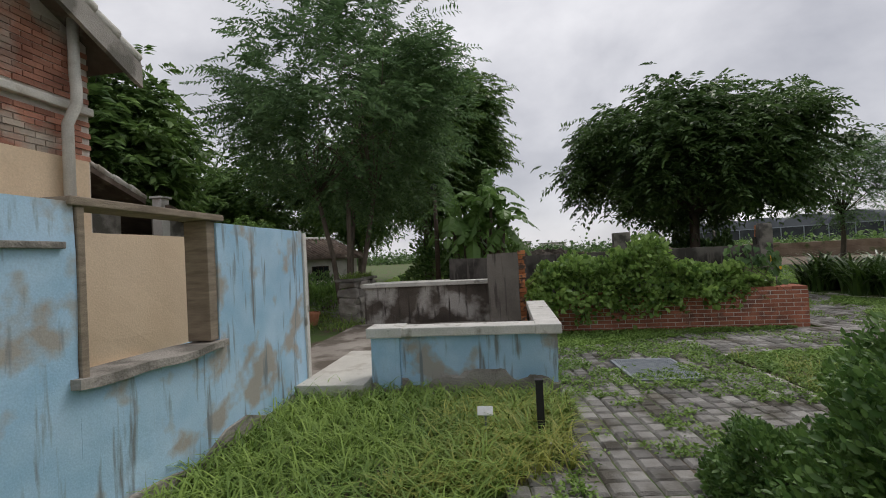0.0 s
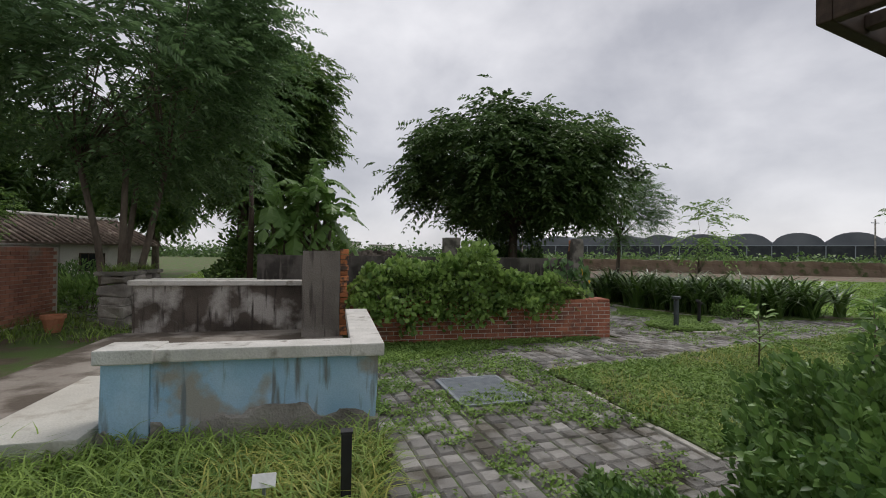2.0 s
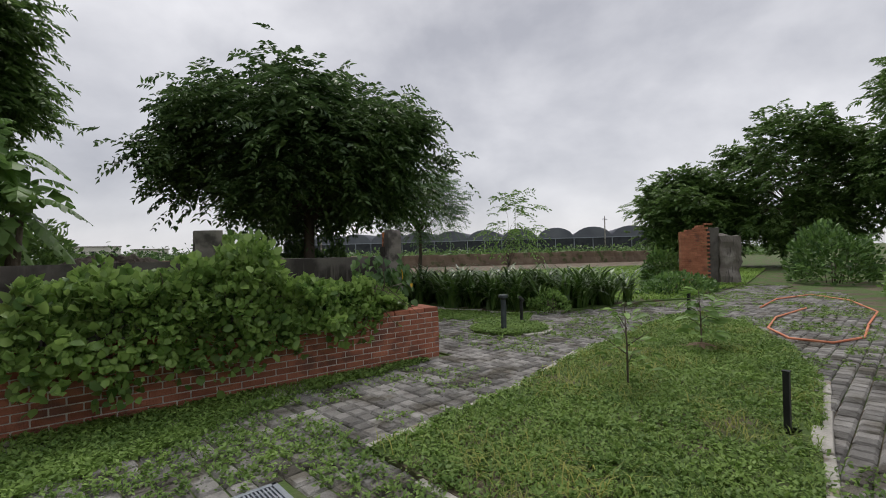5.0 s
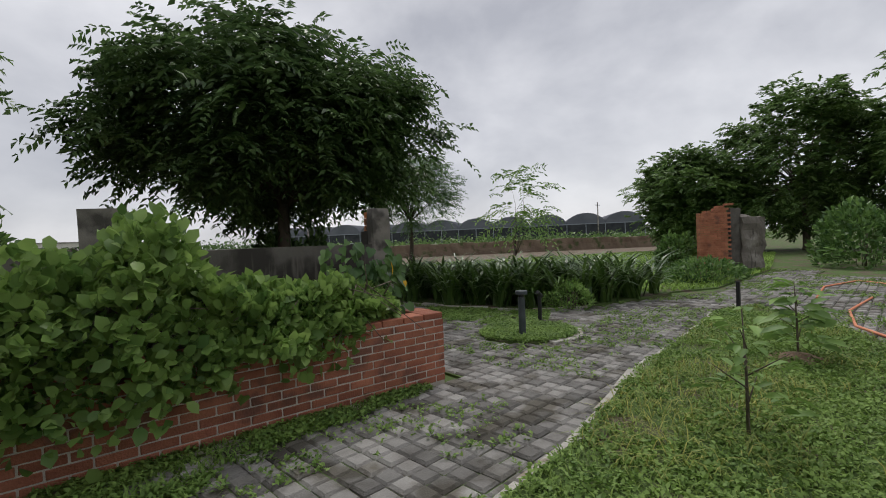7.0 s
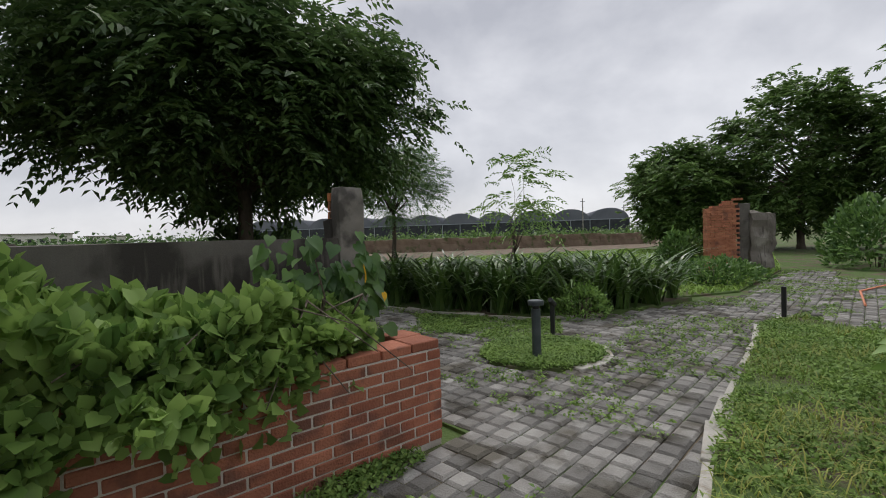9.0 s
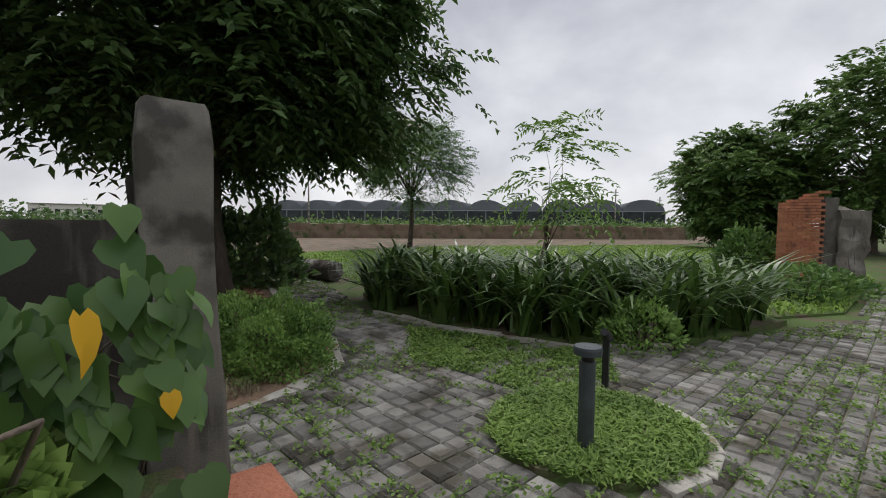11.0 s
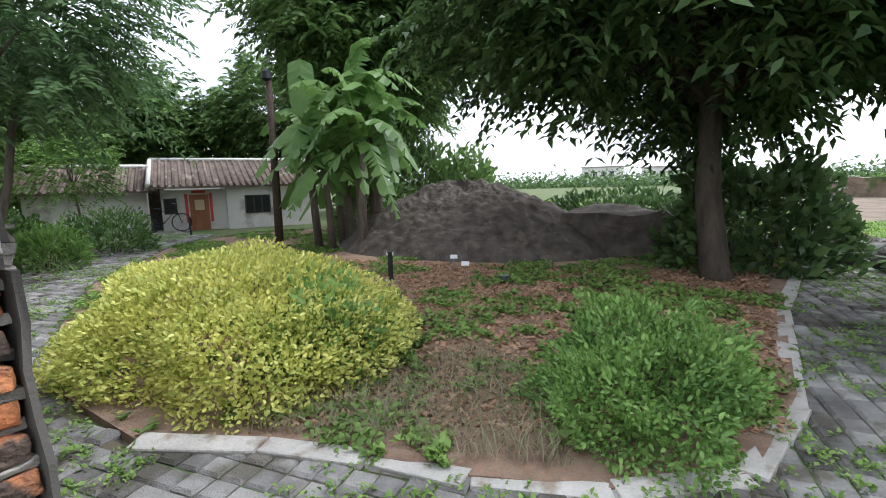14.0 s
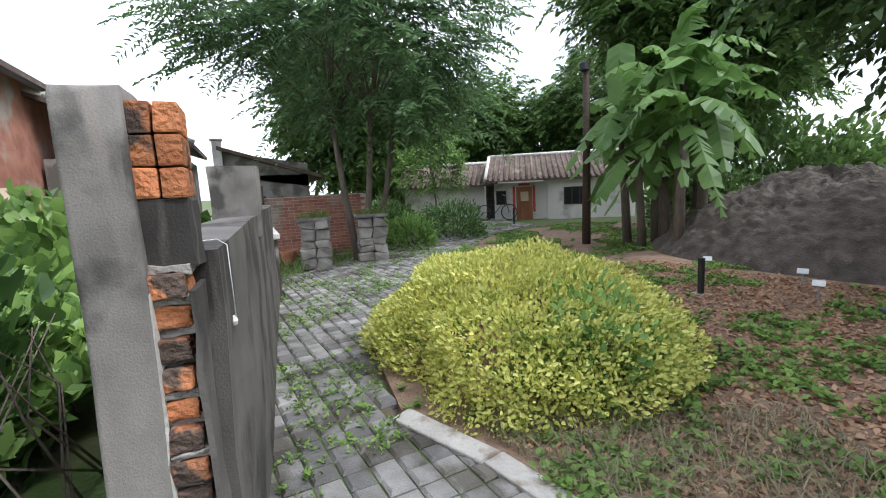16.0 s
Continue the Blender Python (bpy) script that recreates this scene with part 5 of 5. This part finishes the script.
grass(LAWN, 15000, 0.34, 0.013, L_GRASS, "long arching green grass before the pen wall", 101)
grass([(1.3, 5.6), (2.5, 6.3), (2.6, 7.6), (1.5, 7.5)], 2600, 0.32, 0.012, L_GRASSY, "yellowing long grass round the bollard", 102)
grass(ISLAND, 42000, 0.075, 0.009, L_GRASS, "short weedy lawn on the island bed", 103, z=0.03)
grass(ISLAND, 11000, 0.19, 0.008, L_GRASSY, "taller tufts of grass on the lawn", 104, z=0.03, thresh=0.06)
grass(LAMP_BED, 3000, 0.13, 0.011, L_WEED, "weedy grass in the round light bed", 105, z=0.02)
FIELD = [(12.6, 15.7), (14.2, 13.0), (16, 12.3), (22, 12.9), (34, 16), (36, 25), (22, 30.5), (12, 29), (11.2, 19)]
grass(FIELD, 95000, 0.17, 0.03, L_FIELD, "bright green field grass behind the lilies", 106)
grass([(5.7, 13.72), (6.6, 13.95), (7.6, 14.15), (7.3, 14.9), (7.0, 15.3), (6.5, 15.6), (6.0, 14.6)], 3600, 0.2, 0.006, L_DRYGRASS, "thin dry grass tufts between the shrubs", 107, z=0.02)
grass([(-3.2, 12.2), (-0.85, 12.2), (-0.95, 13.4), (-2.3, 14.6), (-5.5, 17.6), (-6.5, 16)], 3500, 0.35, 0.014, L_GRASS, "long grass behind the basin wall", 108)
grass([(2.7, 10.3), (4.0, 10.6), (5.2, 11.15), (6.7, 11.34), (6.7, 11.42), (2.6, 11.42)], 5200, 0.1, 0.012, L_WEED, "weeds along the foot of the brick planter", 109)
grass([(9.1, 14.4), (9.75, 15.2), (10.7, 13.2), (9.9, 12.7), (9.5, 13.0)], 4200, 0.075, 0.012, L_WEED, "weeds over the paving near the lilies", 110)
NFIELD = [(-5, 26.5), (9.6, 23.5), (11.5, 30), (12, 44), (-8, 50)]
grass(NFIELD, 22000, 0.22, 0.04, L_FIELD, "rough grass of the far field beyond the mound", 111)
sheet("soil_field", [(12, 29.05), (22, 30.55), (36, 25.05), (62, 28), (56, 62), (12, 80)], -0.002, M_FIELD, "bare brown soil of the ploughed field", "field")
sheet("field", FIELD, -0.005, M_EARTH, "earth of the green field", "field")


def weeds(poly, n, thresh, label, seed, size=0.055, mat=None, z=0.0):
    r = np.random.default_rng(seed)
    x, y = scatter(poly, n, r)
    k = patch_noise(x, y, 0.75, seed) + 0.5 * patch_noise(x, y, 3.0, seed + 5) > thresh
    x, y = x[k], y[k]
    m = 7
    a = r.uniform(0, 6.28, len(x) * m)
    at = np.stack((np.repeat(x, m), np.repeat(y, m), np.full(len(a), z)), 1) + r.normal(0, 0.02, (len(a), 3)) * np.array((1, 1, 0))
    at[:, 2] += r.uniform(0.0, 0.035, len(a))
    dr = np.stack((np.cos(a), np.sin(a), r.uniform(0.1, 0.9, len(a))), 1)
    return tagged(leaves("weeds", at, dr, size * r.uniform(0.6, 1.3, len(a)), 0.55, mat or L_WEED, DIAMOND, rng=r), label, "weeds", kind="stuff")


for k, p in enumerate(PAVED):
    weeds(p, (13000, 46000, 12000)[k], (0.02, -0.04, 0.02)[k], "creeping weeds between the pavers", 201 + k, 0.036)
weeds(ISLAND, 16000, -0.4, "broad-leaved weeds in the lawn", 205, 0.036, z=0.03)
weeds(GARDEN, 36000, 0.05, "low weeds in the mulch bed", 206, 0.06, L_WEED, z=0.02)
weeds([(2.64, 10.1), (4.0, 10.5), (5.2, 11.05), (7.0, 11.3), (7.0, 11.42), (2.64, 11.42)], 7000, -0.15, "weeds at the planter foot", 207, 0.038)
weeds([(9.0, 14.2), (9.75, 15.4), (10.8, 13.2), (9.9, 12.5), (9.3, 12.9)], 5000, -0.25, "weeds on the paving by the lilies", 208, 0.036)
weeds(LAMP_BED, 1800, -0.5, "weeds round the path light", 209, 0.038, z=0.02)
weeds([(3.0, 5.0), (3.4, 5.2), (5.0, 6.2), (6.6, 6.6), (6.4, 4.5), (3.4, 3.5)], 3000, -0.4, "weeds under the flowering hedge", 210, 0.08)
r = np.random.default_rng(300)
dx, dy = scatter([(2, 15), (6, 13.9), (8.6, 15), (9.1, 20), (2, 19)], 34000, r)
tagged(leaves("leaf_litter", np.stack((dx, dy, np.full(len(dx), 0.03)), 1), np.stack((r.normal(0, 1, len(dx)), r.normal(0, 1, len(dx)), r.uniform(-0.1, 0.35, len(dx))), 1), r.uniform(0.025, 0.075, len(dx)), 0.5, L_DRY, DIAMOND, rng=r), "scattered dry brown leaves on the bed", "leaf litter", kind="stuff")

# ---- low house in the yard ----
home = empty("low_house", -8.6, 23.4, -0.05, 57, label="low whitewashed village house with grey tiled roofs", category="house")
home.scale = (0.79, 0.79, 0.79)
# local x runs along the front, y away from the yard


def roof_slab(x0, x1, y0, z0, y1, z1, parent, label=""):
    bm = bmesh.new()
    v = [bm.verts.new(p) for p in ((x0, y0, z0), (x1, y0, z0), (x1, y1, z1), (x0, y1, z1), (x0, y0, z0 + 0.1), (x1, y0, z0 + 0.1), (x1, y1, z1 + 0.1), (x0, y1, z1 + 0.1))]
    for f in ((0, 1, 2, 3), (4, 5, 6, 7), (0, 1, 5, 4), (1, 2, 6, 5), (2, 3, 7, 6), (3, 0, 4, 7)):
        bm.faces.new([v[i] for i in f])
    ob = part("roof", bm, M_TILE, parent, label)
    bm = bmesh.new()
    n = int((x1 - x0) / 0.28)
    for k in range(n):
        x = x0 + (k + 0.5) * (x1 - x0) / n
        add_tube(bm, [(x, y0, z0 + 0.12), (x, y1, z1 + 0.12)], [0.07, 0.07], 6)
    tagged(part("tile_ribs", bm, M_TILE, ob, "rows of curved grey tiles"), kind="stuff")
    return ob


part("left_wall", box_bm(-6.8, 0.8, -0.2, -2.2, 1.1, 1.95), M_WHITEP, home, "whitewashed left wing wall")
part("left_gable", box_bm(-6.8, 1.1, -0.2, -6.5, 5.0, 2.3), M_WHITEP, home)
part("recess_wall", box_bm(-2.2, 2.0, -0.2, -1.5, 2.3, 2.1), M_BLACKWALL, home, "dark doorway recess")
part("right_wall", box_bm(-1.6, 0.0, -0.2, 1.2, 0.3, 2.0), M_WHITEP, home)
part("wing_wall", box_bm(1.2, -0.6, -0.2, 5.5, -0.3, 2.3), M_WHITEP, home)
part("wing_side", box_bm(1.2, -0.3, -0.2, 1.5, 4.0, 2.3), M_WHITEP, home)
roof_slab(-7.3, -1.6, 0.3, 1.9, 3.2, 3.1, home)
roof_slab(-2.0, 6.0, -1.0, 2.05, 2.6, 3.4, home)
part("back_wall", box_bm(-6.8, 5.0, -0.2, 5.5, 5.3, 2.6), M_WHITEP, home)
part("ridge", tube_bm([(-7.3, 3.2, 3.25), (-1.6, 3.2, 3.25)], [0.12, 0.12], 8), M_CAP, home, "pale ridge tiles")
part("ridge", tube_bm([(-2.0, 2.6, 3.55), (6.0, 2.6, 3.55)], [0.12, 0.12], 8), M_CAP, home)
part("roof_edge", tube_bm([(-2.0, -1.0, 2.2), (-2.0, 2.6, 3.55)], [0.1, 0.1], 8), M_CAP, home)
dr_ = part("door", box_bm(-0.42, -0.05, -0.1, 0.42, 0.0, 1.75, bevel=0.01), M_DOOR, home, "brown wooden door")
part("pane", box_bm(-0.2, -0.056, 1.0, 0.22, -0.05, 1.5), M_BEIGE, dr_, "pale notice on the door")
for x in (-0.56, 0.5):
    part("door_couplet", box_bm(x - 0.05, -0.02, 0.4, x + 0.08, -0.005, 1.8), M_RED, home, "red paper strip")
part("lintel_paper", box_bm(-0.3, -0.02, 1.82, 0.3, -0.005, 1.95), M_RED, home)
w1 = part("window", box_bm(-2.6 + 1.1, -0.04, 0.85, -0.95, 0.0, 1.6, bevel=0.01), M_DARKWOOD, home, "small dark window")
part("pane", box_bm(-1.45, -0.05, 0.9, -1.0, -0.04, 1.55), M_GLASS, w1)
w2 = part("window", box_bm(2.0, -0.66, 0.75, 3.2, -0.6, 1.65, bevel=0.01), M_DARKWOOD, home, "dark barred window")
for k in range(3):
    part("pane", box_bm(2.06 + 0.38 * k, -0.67, 0.8, 2.38 + 0.38 * k, -0.66, 1.6), M_GLASS, w2)
lant = empty("red_lantern", -11.1, 23.3, 2.35, label="round red lantern on the roof", category="lantern")
part("globe", lathe_bm([(0.03, -0.2), (0.14, -0.17), (0.21, -0.06), (0.22, 0.02), (0.18, 0.12), (0.08, 0.19), (0.02, 0.2)], 16), M_RED, lant)

bike = empty("bicycle", -8.85, 22.2, 0, 57, label="old dark bicycle leaning before the house wall", category="bicycle")
for x in (-0.5, 0.5):
    w = part("wheel", (lambda b: b)(tube_bm([(x + 0.32 * math.cos(t), 0, 0.33 + 0.32 * math.sin(t)) for t in np.linspace(0, 2 * math.pi, 25)], [0.02] * 25, 6)), M_BLACK, bike)
    bm = bmesh.new()
    for t in np.linspace(0, math.pi, 9)[:-1]:
        add_tube(bm, [(x + 0.31 * math.cos(t), 0, 0.33 + 0.31 * math.sin(t)), (x - 0.31 * math.cos(t), 0, 0.33 - 0.31 * math.sin(t))], [0.004, 0.004], 4)
    part("spokes", bm, M_STEEL, w)
part("frame", tube_bm([(-0.5, 0, 0.33), (-0.1, 0, 0.3), (0.35, 0, 0.8), (-0.2, 0, 0.75), (-0.1, 0, 0.3)], [0.018] * 5, 6), M_BLACK, bike)
part("fork", tube_bm([(0.5, 0, 0.33), (0.35, 0, 0.85), (0.33, 0, 1.02)], [0.016] * 3, 6), M_BLACK, bike)
part("handlebar", tube_bm([(0.25, -0.26, 1.05), (0.36, 0, 1.02), (0.25, 0.26, 1.05)], [0.014] * 3, 6), M_STEEL, bike)
part("saddle", box_bm(-0.34, -0.08, 0.82, -0.08, 0.08, 0.89, bevel=0.03), M_BLACK, bike)

pole = empty("wooden_pole", -0.42, 19.75, 0, label="dark leaning wooden lamp pole by the yard path", category="pole")
part("shaft", tube_bm([(0, 0, -0.1), (0.02, 0.02, 2.0), (0.0, 0.05, 3.9)], [0.1, 0.085, 0.07], 10), M_DARKWOOD, pole)
part("lamp", lathe_bm([(0.03, 3.85), (0.12, 3.9), (0.1, 4.05), (0.02, 4.12)], 12), M_BLACK, pole)

# ---- stone plinths and brick wall in the yard ----
bw = empty("yard_brick_wall", -3.4, 12.9, 0, 90, label="red brick yard wall beside stone plinths", category="wall", kind="structure")
part("core", box_bm(0, 0.015, -0.1, 2.5, 0.2, 1.45), M_MORTAR, bw)
bm = bmesh.new()
for row in range(19):
    for k in range(10):
        x = k * 0.232 + (0.11 if row % 2 else 0)
        add_box(bm, x, 0.0, row * 0.076, x + 0.22, 0.03, row * 0.076 + 0.066)
tagged(part("brickwork", bm, M_BRICKJ, bw), kind="stuff")
r = np.random.default_rng(55)
for (sx, sy, rz, w, h) in ((-1.6, 13.8, 80, 0.6, 0.9), (-1.7, 15.0, 85, 0.6, 0.9)):
    st = empty("stone_plinth", sx, sy, 0, rz, label="stacked grey stone plinth with a plant trough", category="plinth", group="stone plinths in the yard")
    z = 0.0
    k = 0
    while z < h:
        hh = r.uniform(0.13, 0.22)
        for q in range(2):
            bm = box_bm(-w / 2 + q * w / 2 + 0.005, -0.22 + r.uniform(-0.04, 0.04), z, q * w / 2 - 0.005, 0.22 + r.uniform(-0.04, 0.04), z + hh - 0.008, bevel=0.03)
            for v in bm.verts:
                v.co += noise.noise_vector(v.co * 7 + Vector((sx * 9, sy, 0))) * 0.075
            part("stone", bm, M_STONE, st)
        z += hh
    part("slab", box_bm(-w / 2 - 0.04, -0.26, z, w / 2 + 0.04, 0.26, z + 0.07, bevel=0.015), M_RENDER, st)
for sx, sy, hz in ((-1.6, 13.8, 0.98), (-1.7, 15.0, 0.98)):
    bx = np.stack((sx + r.uniform(-0.2, 0.2, 160), sy + r.uniform(-0.28, 0.28, 160), np.full(160, hz)), 1)
    tagged(strap_leaves("plinth_grass", bx, r.uniform(0, 6.28, 160), r.uniform(0.2, 0.42, 160), np.full(160, 0.012), L_GRASS, r, seg=3), "tuft of grassy leaves growing on a stone plinth", "plant")
pot = empty("terracotta_pot", -2.4, 13.3, 0.0, label="red terracotta flower pot on the ground", category="flower pot")
part("body", lathe_bm([(0.1, 0), (0.16, 0.24), (0.18, 0.24), (0.18, 0.3), (0.15, 0.3), (0.13, 0.1)], 18), M_TERRA, pot)

# ---- hose ----
hs = [(15.4, 9.5), (13.4, 9.5), (12.0, 9.2), (11.3, 8.7), (11.4, 8.2), (12.2, 8.0), (13.6, 8.2), (15.5, 8.4), (17.5, 9.2), (18.6, 10.2), (17.0, 10.5), (15.0, 10.2)]
bm = bmesh.new()
add_tube(bm, [(x + 0.1 * math.sin(k), y, 0.025) for k, (x, y) in enumerate(hs)], [0.018] * len(hs), 6)
hose = tagged(part("garden_hose", bm, M_ORANGE, None), "orange garden hose lying in loops on the paving", "hose")

# ---- distance: terrace wall, greenhouses, poles ----
tw = empty("terrace_wall", 0, 0, 0, label="long low stone and soil terrace wall in the fields", category="wall", kind="structure")
for k in range(24):
    xa, ya = 8 + k * 1.75, 52 - k * 0.95
    ob = wall_block("wall_length", 0, 0, -0.1, 2.05, 0.5, 1.05 + 0.12 * rng.random(), M_FIELD, tw, wobble=0.08)
    ob.matrix_basis = pose(xa, ya, 0, 0, 0, -28.5)
gh_dir = Vector((36 - 82, 104 - 48, 0)).normalized()
for k in range(11):
    p = Vector((82, 48, 0)) + gh_dir * (k * 6.6)
    gh = empty("greenhouse", p.x, p.y, 0, math.degrees(math.atan2(gh_dir.y, gh_dir.x)), label="arched greenhouse bay with a dark shade net", category="greenhouse", group="row of greenhouses")
    bm = bmesh.new()
    arcp = [(3.3 - 3.25 * math.cos(t), 3.4 + 2.0 * math.sin(t)) for t in np.linspace(0, math.pi, 12)]
    f = [bm.verts.new((x, 0, z)) for x, z in arcp]
    b = [bm.verts.new((x, -30, z)) for x, z in arcp]
    for i in range(11):
        bm.faces.new((f[i], f[i + 1], b[i + 1], b[i])).smooth = True
    bm.faces.new(f), bm.faces.new(b[::-1])
    part("roof", bm, M_NETROOF, gh, "grey translucent arched roof")
    part("net_wall", box_bm(0.05, -0.1, 0, 6.55, 0.0, 3.4), M_NET, gh, "dark shade net")
    for q in (0.0, 3.3):
        part("post", box_bm(q - 0.06, -0.02, 0, q + 0.06, 0.1, 3.45), M_STEEL, gh)
    part("gutter", box_bm(0, -0.05, 3.36, 6.6, 0.12, 3.5), M_STEEL, gh)
for x, y, h in ((77, 54, 7.2), (62, 34, 7.0), (30, 70, 7.5), (84, 50, 6.0)):
    up = empty("utility_pole", x, y, 0, label="slim grey utility pole beyond the fields", category="utility pole", group="utility poles")
    part("shaft", tube_bm([(0, 0, -0.1), (0, 0, h)], [0.14, 0.09], 8), M_RENDER, up)
    part("cross_arm", box_bm(-0.7, -0.05, h - 0.6, 0.7, 0.05, h - 0.5), M_STEEL, up)
for k, (x, y, w, h) in enumerate(((-20, 190, 14, 6), (2, 220, 22, 6), (24, 230, 12, 5))):
    fb = empty("far_building", x, y, 0, label="pale low buildings far across the fields", category="building", group="far buildings")
    part("wall", box_bm(-w / 2, 0, 0, w / 2, 8, h), M_WHITEP, fb)
    part("roof", box_bm(-w / 2 - 0.4, -0.4, h, w / 2 + 0.4, 8.4, h + 0.4), M_RENDER, fb)
    for q in range(int(w / 3)):
        part("window", box_bm(-w / 2 + 1 + q * 3, -0.03, h * 0.45, -w / 2 + 2.4 + q * 3, 0.01, h * 0.75), M_GLASS, fb)
r = np.random.default_rng(91)
n = 16000
fx = r.uniform(0, 1, n)
px, py = 30 + fx * 55 + r.normal(0, 3, n), 78 - fx * 45 + r.normal(0, 3, n)
tagged(leaves("far_crop", np.stack((px, py, np.abs(r.normal(0, 0.7, n))), 1), r.normal(0, 1, (n, 3)), r.uniform(0.3, 0.7, n), 0.6, L_MANGO, DIAMOND, rng=r), "rows of green crops before the greenhouses", "crops", kind="stuff")
n = 30000
px, py = r.uniform(-160, 160, n), 120 + r.normal(0, 6, n)
tagged(leaves("far_woods", np.stack((px, py, np.abs(r.normal(0, 1.3, n))), 1), r.normal(0, 1, (n, 3)), r.uniform(0.5, 1.1, n), 0.7, L_DARK, DIAMOND, rng=r), "thin dark line of woods on the horizon", "woods", kind="stuff")


# ---- pieces: pavers and planter bricks ----
def brick_mesh(lx, ly, lz, bevel, name, mat):
    bm = box_bm(-lx / 2, -ly / 2, -lz / 2, lx / 2, ly / 2, lz / 2)
    top = [e for e in bm.edges if all(v.co.z > 0 for v in e.verts)] if name == "paver" else list(bm.edges)
    bmesh.ops.bevel(bm, geom=top, offset=bevel, segments=1, affect="EDGES")
    me = bpy.data.meshes.new(name)
    bm.to_mesh(me)
    bm.free()
    me.materials.append(mat)
    return me


B_ME = brick_mesh(0.218, 0.1, 0.058, 0.005, "brick", M_BRICK)
H_ME = brick_mesh(0.105, 0.1, 0.058, 0.005, "brick", M_BRICK)
CAP_ME = brick_mesh(0.218, 0.21, 0.058, 0.006, "brick", M_BRICK)


def lay(me, x, y, z, parent, rz=0.0):
    ob = new(me.name.split(".")[0], me)
    ob.matrix_basis = pose(x, y, z, rng.uniform(-0.6, 0.6), rng.uniform(-0.6, 0.6), rz + rng.uniform(-0.5, 0.5))
    ob.parent = parent
    return ob


for row in range(10):
    z = 0.031 + row * 0.0675
    if row == 9:
        for k in range(19):
            lay(CAP_ME, 6.915 - 0.115 - k * 0.229, 11.52, z, planter)
        lay(CAP_ME, 6.825, 11.74, z, planter, 90)
        continue
    for k in range(20):
        x = 6.915 - 0.109 - k * 0.2295 + (0.0 if row % 2 else -0.115)
        if row % 2 == 0 and k == 0:
            lay(H_ME, 6.915 - 0.053, 11.46 + rng.uniform(-0.003, 0.003), z, planter)
        if x > 2.5:
            lay(B_ME, x, 11.46 + rng.uniform(-0.003, 0.003), z, planter)
    lay(B_ME, 6.88, 11.66, z, planter, 90)
    lay(B_ME if row % 2 else H_ME, 6.88, 11.88 if row % 2 else 11.83, z, planter, 90)

PV = 0.152
PAVER_ME = brick_mesh(PV - 0.009, PV - 0.009, 0.05, 0.017, "paver", M_PAVER)
paving = tagged(new("paving"), "grey square concrete pavers laid with open joints", "path", kind="structure")
ca, sa = math.cos(radians(6)), math.sin(radians(6))
NEAR = [(5.2, 9.9), (9.6, 10.4), (9.9, 12.6), (9.2, 14.2), (6.0, 13.6), (7.0, 11.4)]
gi, gj = np.meshgrid(np.arange(-80, 175), np.arange(-25, 200))
gi, gj = gi.ravel(), gj.ravel()
ox = (gi + 0.5 * (gj % 2) * 0) * PV
oy = gj * PV
cx_, cy_ = ca * ox - sa * oy, sa * ox + ca * oy
keep = np.zeros(len(cx_), bool)
for p in PAVED:
    keep |= inside(p, cx_, cy_)
for p in (LAMP_BED, ISLAND, [(3.35, 8.35), (4.12, 8.35), (4.12, 9.3), (3.35, 9.3)]):
    keep &= ~inside(p, cx_, cy_)
cx_, cy_ = cx_[keep], cy_[keep]
near = inside(NEAR, cx_, cy_)
order = np.argsort(~near, kind="stable")
cx_, cy_ = cx_[order], cy_[order]
n_part = min(300, int(near.sum()))
for x, y in zip(cx_[:n_part], cy_[:n_part]):
    lay(PAVER_ME, x, y, -0.018 + rng.uniform(-0.004, 0.005), paving, 6)
tv = np.array([v.co for v in PAVER_ME.vertices])
tf = [tuple(p.vertices) for p in PAVER_ME.polygons]
verts, faces = [], []
for x, y in zip(cx_[n_part:], cy_[n_part:]):
    b = len(verts)
    dz, t1, t2 = -0.018 + rng.uniform(-0.007, 0.006), rng.uniform(-0.03, 0.03), rng.uniform(-0.03, 0.03)
    for v in tv:
        verts.append((x + ca * v[0] - sa * v[1], y + sa * v[0] + ca * v[1], v[2] + dz + v[0] * t1 + v[1] * t2))
    faces += [tuple(b + i for i in f) for f in tf]
tagged(mesh_object("paver_field", verts, faces, M_PAVERJ, False, paving), "grey square pavers further along the paths", kind="stuff")
